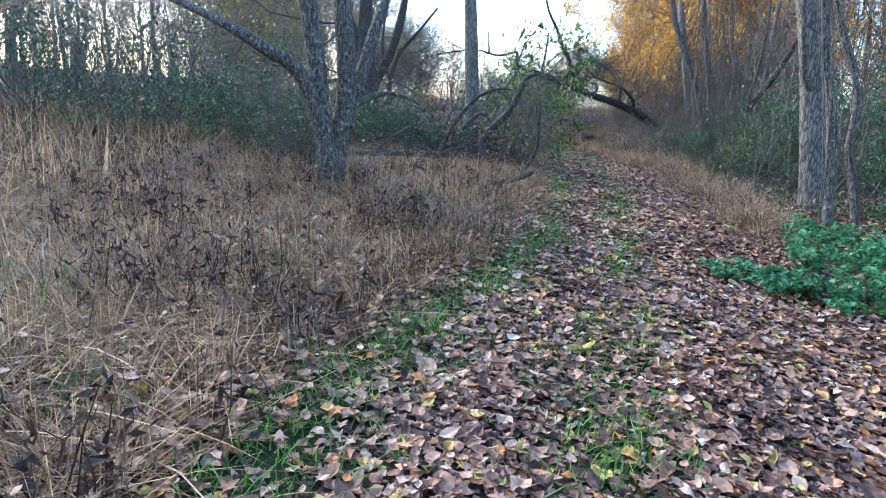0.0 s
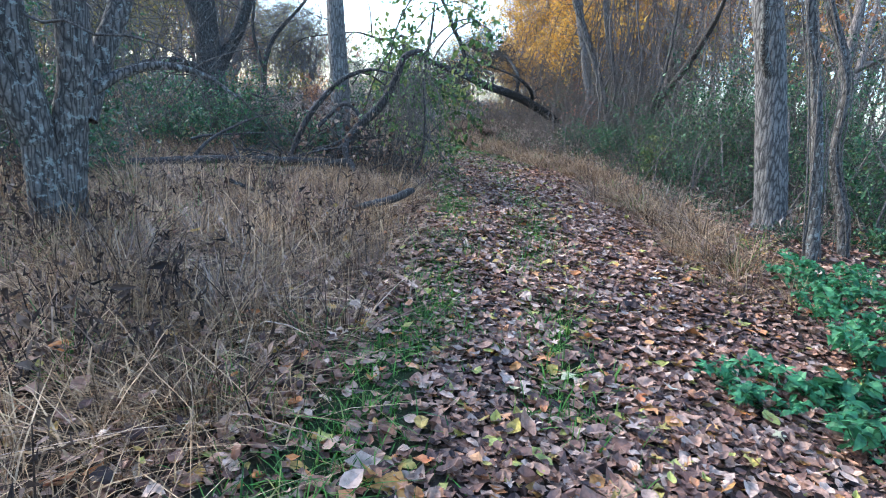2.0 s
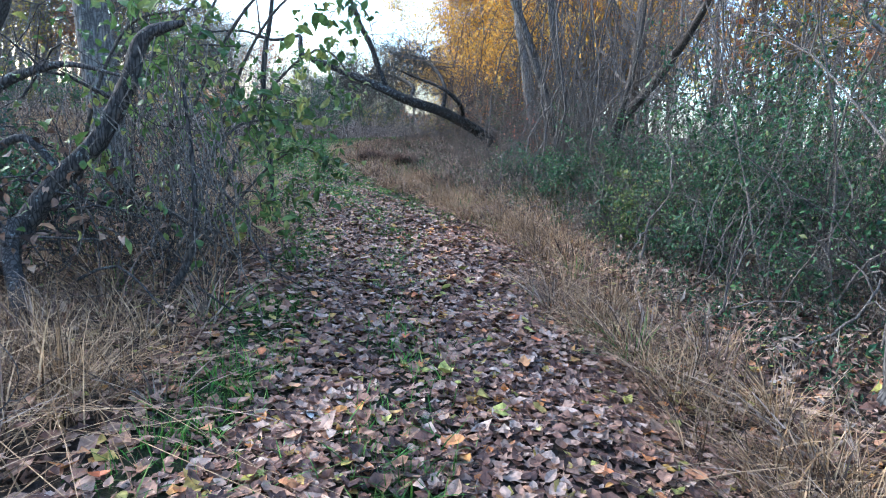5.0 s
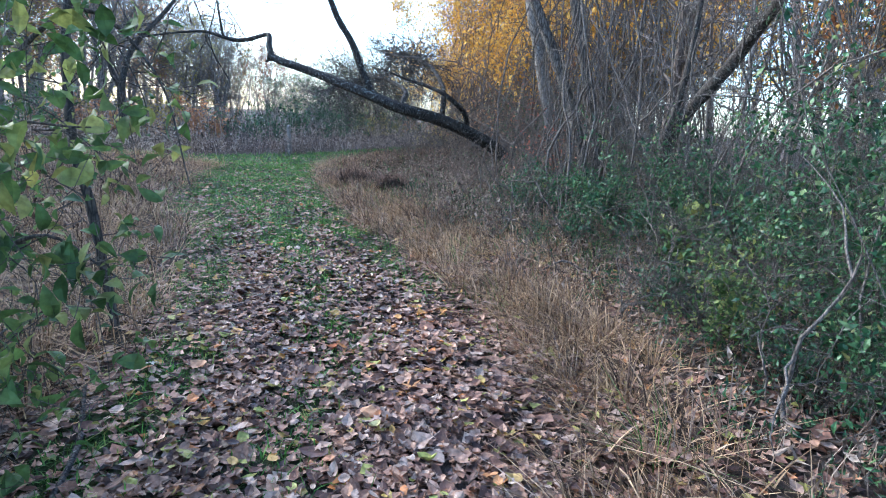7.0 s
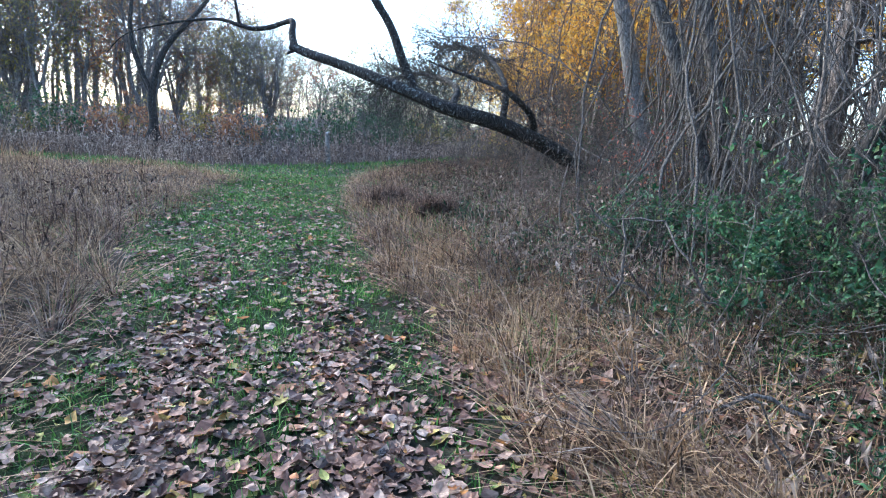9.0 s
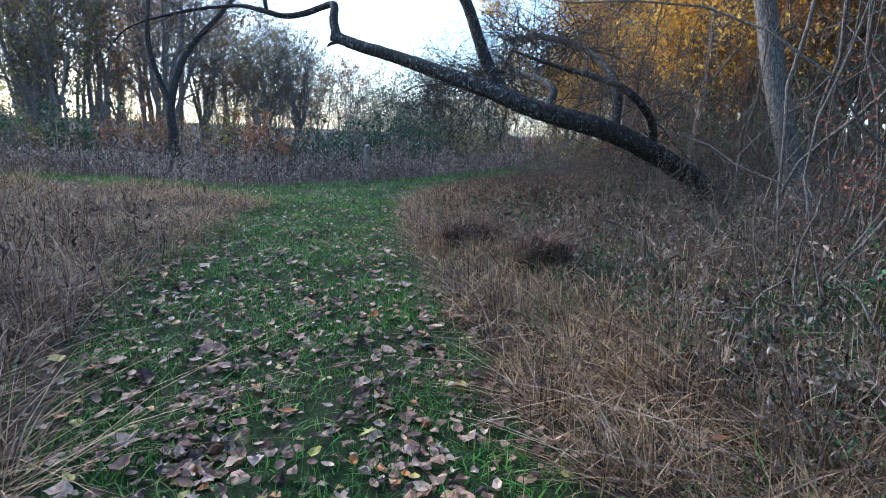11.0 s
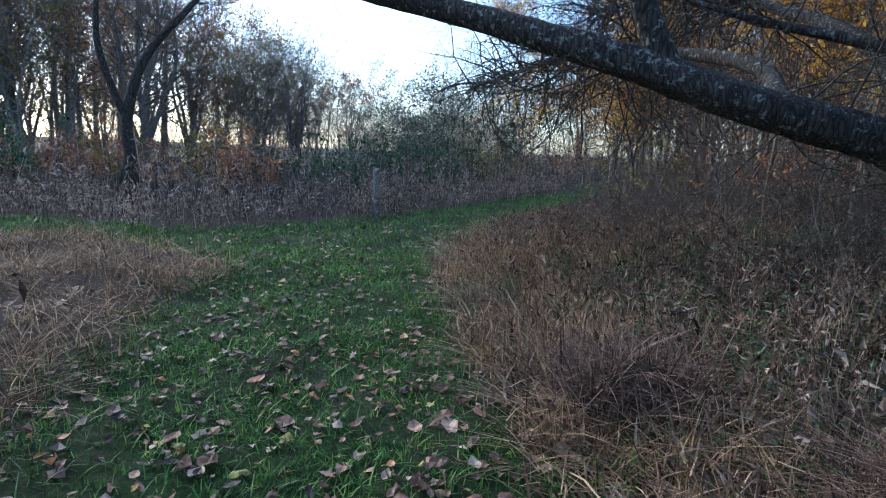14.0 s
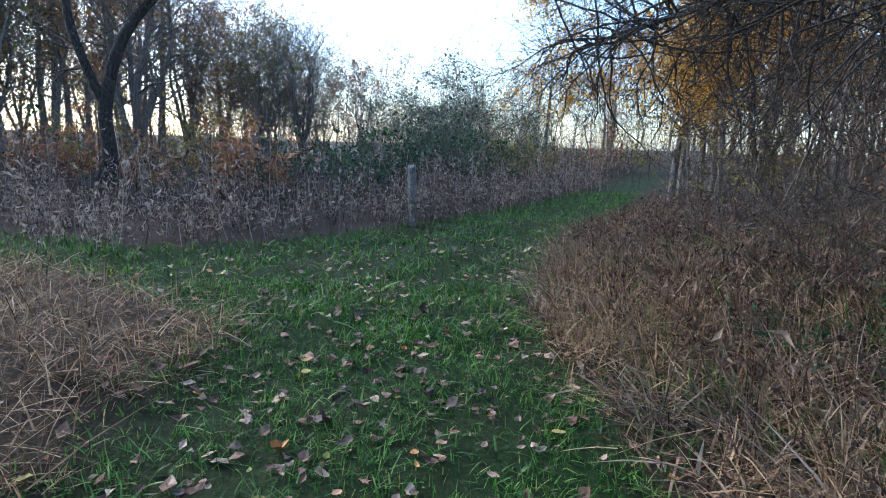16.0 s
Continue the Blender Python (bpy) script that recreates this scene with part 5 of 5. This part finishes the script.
# ---- weeds ----
def weed_bank(name, label, n, chance, box, h, material, leafy, leaf=0.07, r=0.004):
    """Tall dead weeds: stalks with shrivelled leaves along them, joined as one growth."""
    at = spots(n, *box, chance, r1)
    base = on_ground(at, -0.03)
    t = []
    k = len(at)
    hh = h * r1.lognormal(0, 0.22, k)
    tip = base + np.stack([r1.normal(0, 0.16, k) * hh, r1.normal(0, 0.16, k) * hh, hh], -1)
    mid = (base + tip) / 2 + np.stack([r1.normal(0, 0.05, k), r1.normal(0, 0.05, k), np.zeros(k)], -1)
    a = np.array([0, 2.1, 4.2])
    ring = np.stack([np.cos(a), np.sin(a), np.zeros(3)], -1) * r
    v = np.concatenate([base[:, None] + ring * 1.3, mid[:, None] + ring, tip[:, None] + ring * 0.5], 1)
    i = (np.arange(k) * 9)[:, None]
    q = np.vstack([i + np.array([[o + s, o + (s + 1) % 3, o + 3 + (s + 1) % 3, o + 3 + s]]) for o in (0, 3) for s in range(3)])
    ob = thing(name, 0, 0, 0, label, "weeds", "", "stuff")
    part("stalk_mass", mesh_of("stalk_mass", v.reshape(-1, 3), [q], material), ob)
    s = r1.uniform(0.25, 1.0, (k, leafy))[:, :, None]
    lp = base[:, None] * (1 - s) + tip[:, None] * s + r1.normal(0, 0.05, (k, leafy, 3))
    part("foliage", strew("foliage", NARROW, lp.reshape(-1, 3), leaf * 1.35, material, 1.0, r1), ob)


HEDGE_X, HEDGE_Y = (-14, -4, -1.8, 0.8, 2.8, 5.5, 8.5, 16), (32.2, 31.0, 29.6, 31.1, 33.0, 36.6, 41.2, 50)


def behind_hedge(x, y):
    return y - np.interp(x, HEDGE_X, HEDGE_Y)


weed_bank("weed_bank", "bank of tall grey-brown dead weeds", 5200, lambda x, y: step(0, 0.3, behind_hedge(x, y)) * step(3.5, 2.2, behind_hedge(x, y)), (-13, 10, 28, 45), 0.62, LIT_WEED, 20, 0.062, 0.005)
weed_bank("weed_bank", "straw-coloured tall dead weeds behind the bank", 2600, lambda x, y: step(2.0, 3.0, behind_hedge(x, y)) * step(9, 6, behind_hedge(x, y)), (-13, 14, 30, 52), 1.15, LIT_WEED, 10, 0.095, 0.007)
weed_bank("weed_bank", "russet dead weeds on the slope beside the trail", 1800, lambda x, y: step(0.1, 0.9, x - right_edge(y)) * step(4.5, 2.5, x - right_edge(y)) * step(21.5, 24, y), (3.5, 10, 21, 38), 0.3, RUSSET, 9, 0.06, 0.003)
weed_bank("weed_bank", "greyish dead weeds under the leaning tree", 1800, lambda x, y: step(0.9, 1.6, x - right_edge(y)), (4.4, 9.5, 17.5, 26), 0.38, DRY_GREY, 8, 0.05, 0.003)
weed_bank("weeds", "dark brown shrivelled weeds standing in dry grass", 1300, lambda x, y: dryness(x, y) * step(-0.2, 0.6, lumps(x, y, 1.9, 7)), (-4.5, 1.2, 1.5, 9.5), 0.4, DARK_WEED, 12, 0.05)
weed_bank("weed_bank", "dark green weeds among dead growth on the slope", 1900, lambda x, y: step(0.9, 1.7, x - right_edge(y)) * (0.3 + 0.7 * step(-0.3, 0.4, lumps(x, y, 1.7, 31))), (4.6, 9.5, 16.5, 27), 0.26, BUSH, 12, 0.045, 0.003)
weed_bank("weeds", "low green weeds under the bushes", 1000, lambda x, y: step(0.8, 1.3, x - right_edge(y)), (4.9, 8.0, 8.5, 19), 0.17, BUSH, 10, 0.04, 0.003)
weed_bank("weeds", "low grey dead weeds under the bushes", 1100, lambda x, y: step(0.7, 1.2, x - right_edge(y)), (4.9, 8.0, 8.5, 19), 0.24, DRY_GREY, 8, 0.05, 0.003)
weed_bank("weeds", "pale dead weeds in the field by the trail", 900, lambda x, y: dryness(x, y), (-8, 1.2, 14, 23.5), 0.6, RUSSET, 5, 0.06)


def nettle(x, y, h, n):
    ob = thing("green_herb", x, y, float(height_at(x, y)) - 0.02, "lush green broad-leaved herb beside the trail", "plant", "green herbs")
    t, at = Tubes(), []
    for k in range(n):
        a, q = r1.uniform(0, 6.3), 0.24 * math.sqrt(r1.uniform())
        hh = h * r1.uniform(0.6, 1.2)
        p = np.array([(q * math.cos(a) * (1 + s), q * math.sin(a) * (1 + s), hh * s, 0.004 * (1.2 - s)) for s in (0, 0.35, 0.7, 1)])
        t.add(p, 5)
        for s in (0.4, 0.6, 0.8, 0.92, 1.0):
            c = np.array([q * math.cos(a) * (1 + s), q * math.sin(a) * (1 + s), hh * s])
            for _ in range(4):
                at.append(c + r1.normal(0, 1, 3) * (0.045, 0.045, 0.012))
    part("stem_tangle", t.mesh("stem_tangle", HERB), ob)
    part("foliage", strew("foliage", BROAD, np.array(at), 0.075, HERB, 0.4, r1), ob)


for x, y, h, n in ((2.95, 5.5, 0.22, 16), (3.2, 5.1, 0.26, 18), (3.45, 4.75, 0.28, 18), (3.85, 4.85, 0.34, 14), (3.95, 5.8, 0.36, 12), (4.3, 5.4, 0.4, 16), (4.2, 6.4, 0.4, 18), (4.7, 6.1, 0.42, 16), (4.6, 7.0, 0.4, 18), (5.1, 6.8, 0.42, 14)):
    nettle(x, y, h * 0.68, n)


def tussock(x, y, r, h):
    """A clump of dead grass over a solid dark mound that stands in for its hollow's shade."""
    z = float(height_at(x, y))
    ob = thing("grass_tussock", 0, 0, 0, "clump of dead grass over a dark mound painted as its hollow's shade", "tussock", "grass tussocks")
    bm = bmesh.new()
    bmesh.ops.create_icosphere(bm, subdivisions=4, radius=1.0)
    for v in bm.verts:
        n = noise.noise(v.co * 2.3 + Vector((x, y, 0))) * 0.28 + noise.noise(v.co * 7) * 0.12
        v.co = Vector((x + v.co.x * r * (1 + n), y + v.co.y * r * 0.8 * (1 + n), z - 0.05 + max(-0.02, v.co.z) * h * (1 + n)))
    me = bpy.data.meshes.new("mound")
    bm.to_mesh(me)
    bm.free()
    # dark soil colour plays the shade inside the clump
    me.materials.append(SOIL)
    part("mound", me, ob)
    a, q = r1.uniform(0, 6.3, 900), np.sqrt(r1.uniform(0, 1, 900))
    xy = np.stack([x + r * q * np.cos(a), y + r * 0.8 * q * np.sin(a)], -1)
    part("blade_mass", blades("blade_mass", xy, z + h * np.sqrt(1 - q * q * 0.9) - 0.06, 0.2, 0.006, RUSSET, 1.1, r1, 1.2), ob)


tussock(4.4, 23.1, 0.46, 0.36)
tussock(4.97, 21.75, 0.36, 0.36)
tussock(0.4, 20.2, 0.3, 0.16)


# ---- single leaves that lie on top of the litter ----
def loose_leaves():
    floor = bpy.data.objects["ground"]
    forms = []
    for k, (fv, ff) in enumerate((oval_leaf(0.35, 0.4, 0.36, 0.04), oval_leaf(-0.3, 0.3, 0.4, 0.06), lobed_leaf(0.45), oval_leaf(0.6, 0.5, 0.33), lobed_leaf(-0.4))):
        forms.append(mesh_of("leaf", fv, [ff], LOOSE))
    xy = spots(1500, -1.0, 4.5, 2.2, 14, lambda x, y: step(-0.1, 0.05, trail_u(x, y)) * step(1.1, 0.95, trail_u(x, y)) * 0.42, r1)[:280]
    for x, y in xy:
        leaf = new("leaf", forms[int(r1.integers(0, len(forms)))])
        leaf.parent = floor
        s = 0.085 * float(r1.lognormal(0, 0.25))
        leaf.matrix_basis = pose(x, y, float(height_at(x, y)) + 0.045, r1.normal(0, 12), r1.normal(0, 12), r1.uniform(0, 360)) @ Matrix.Scale(s, 4)


loose_leaves()
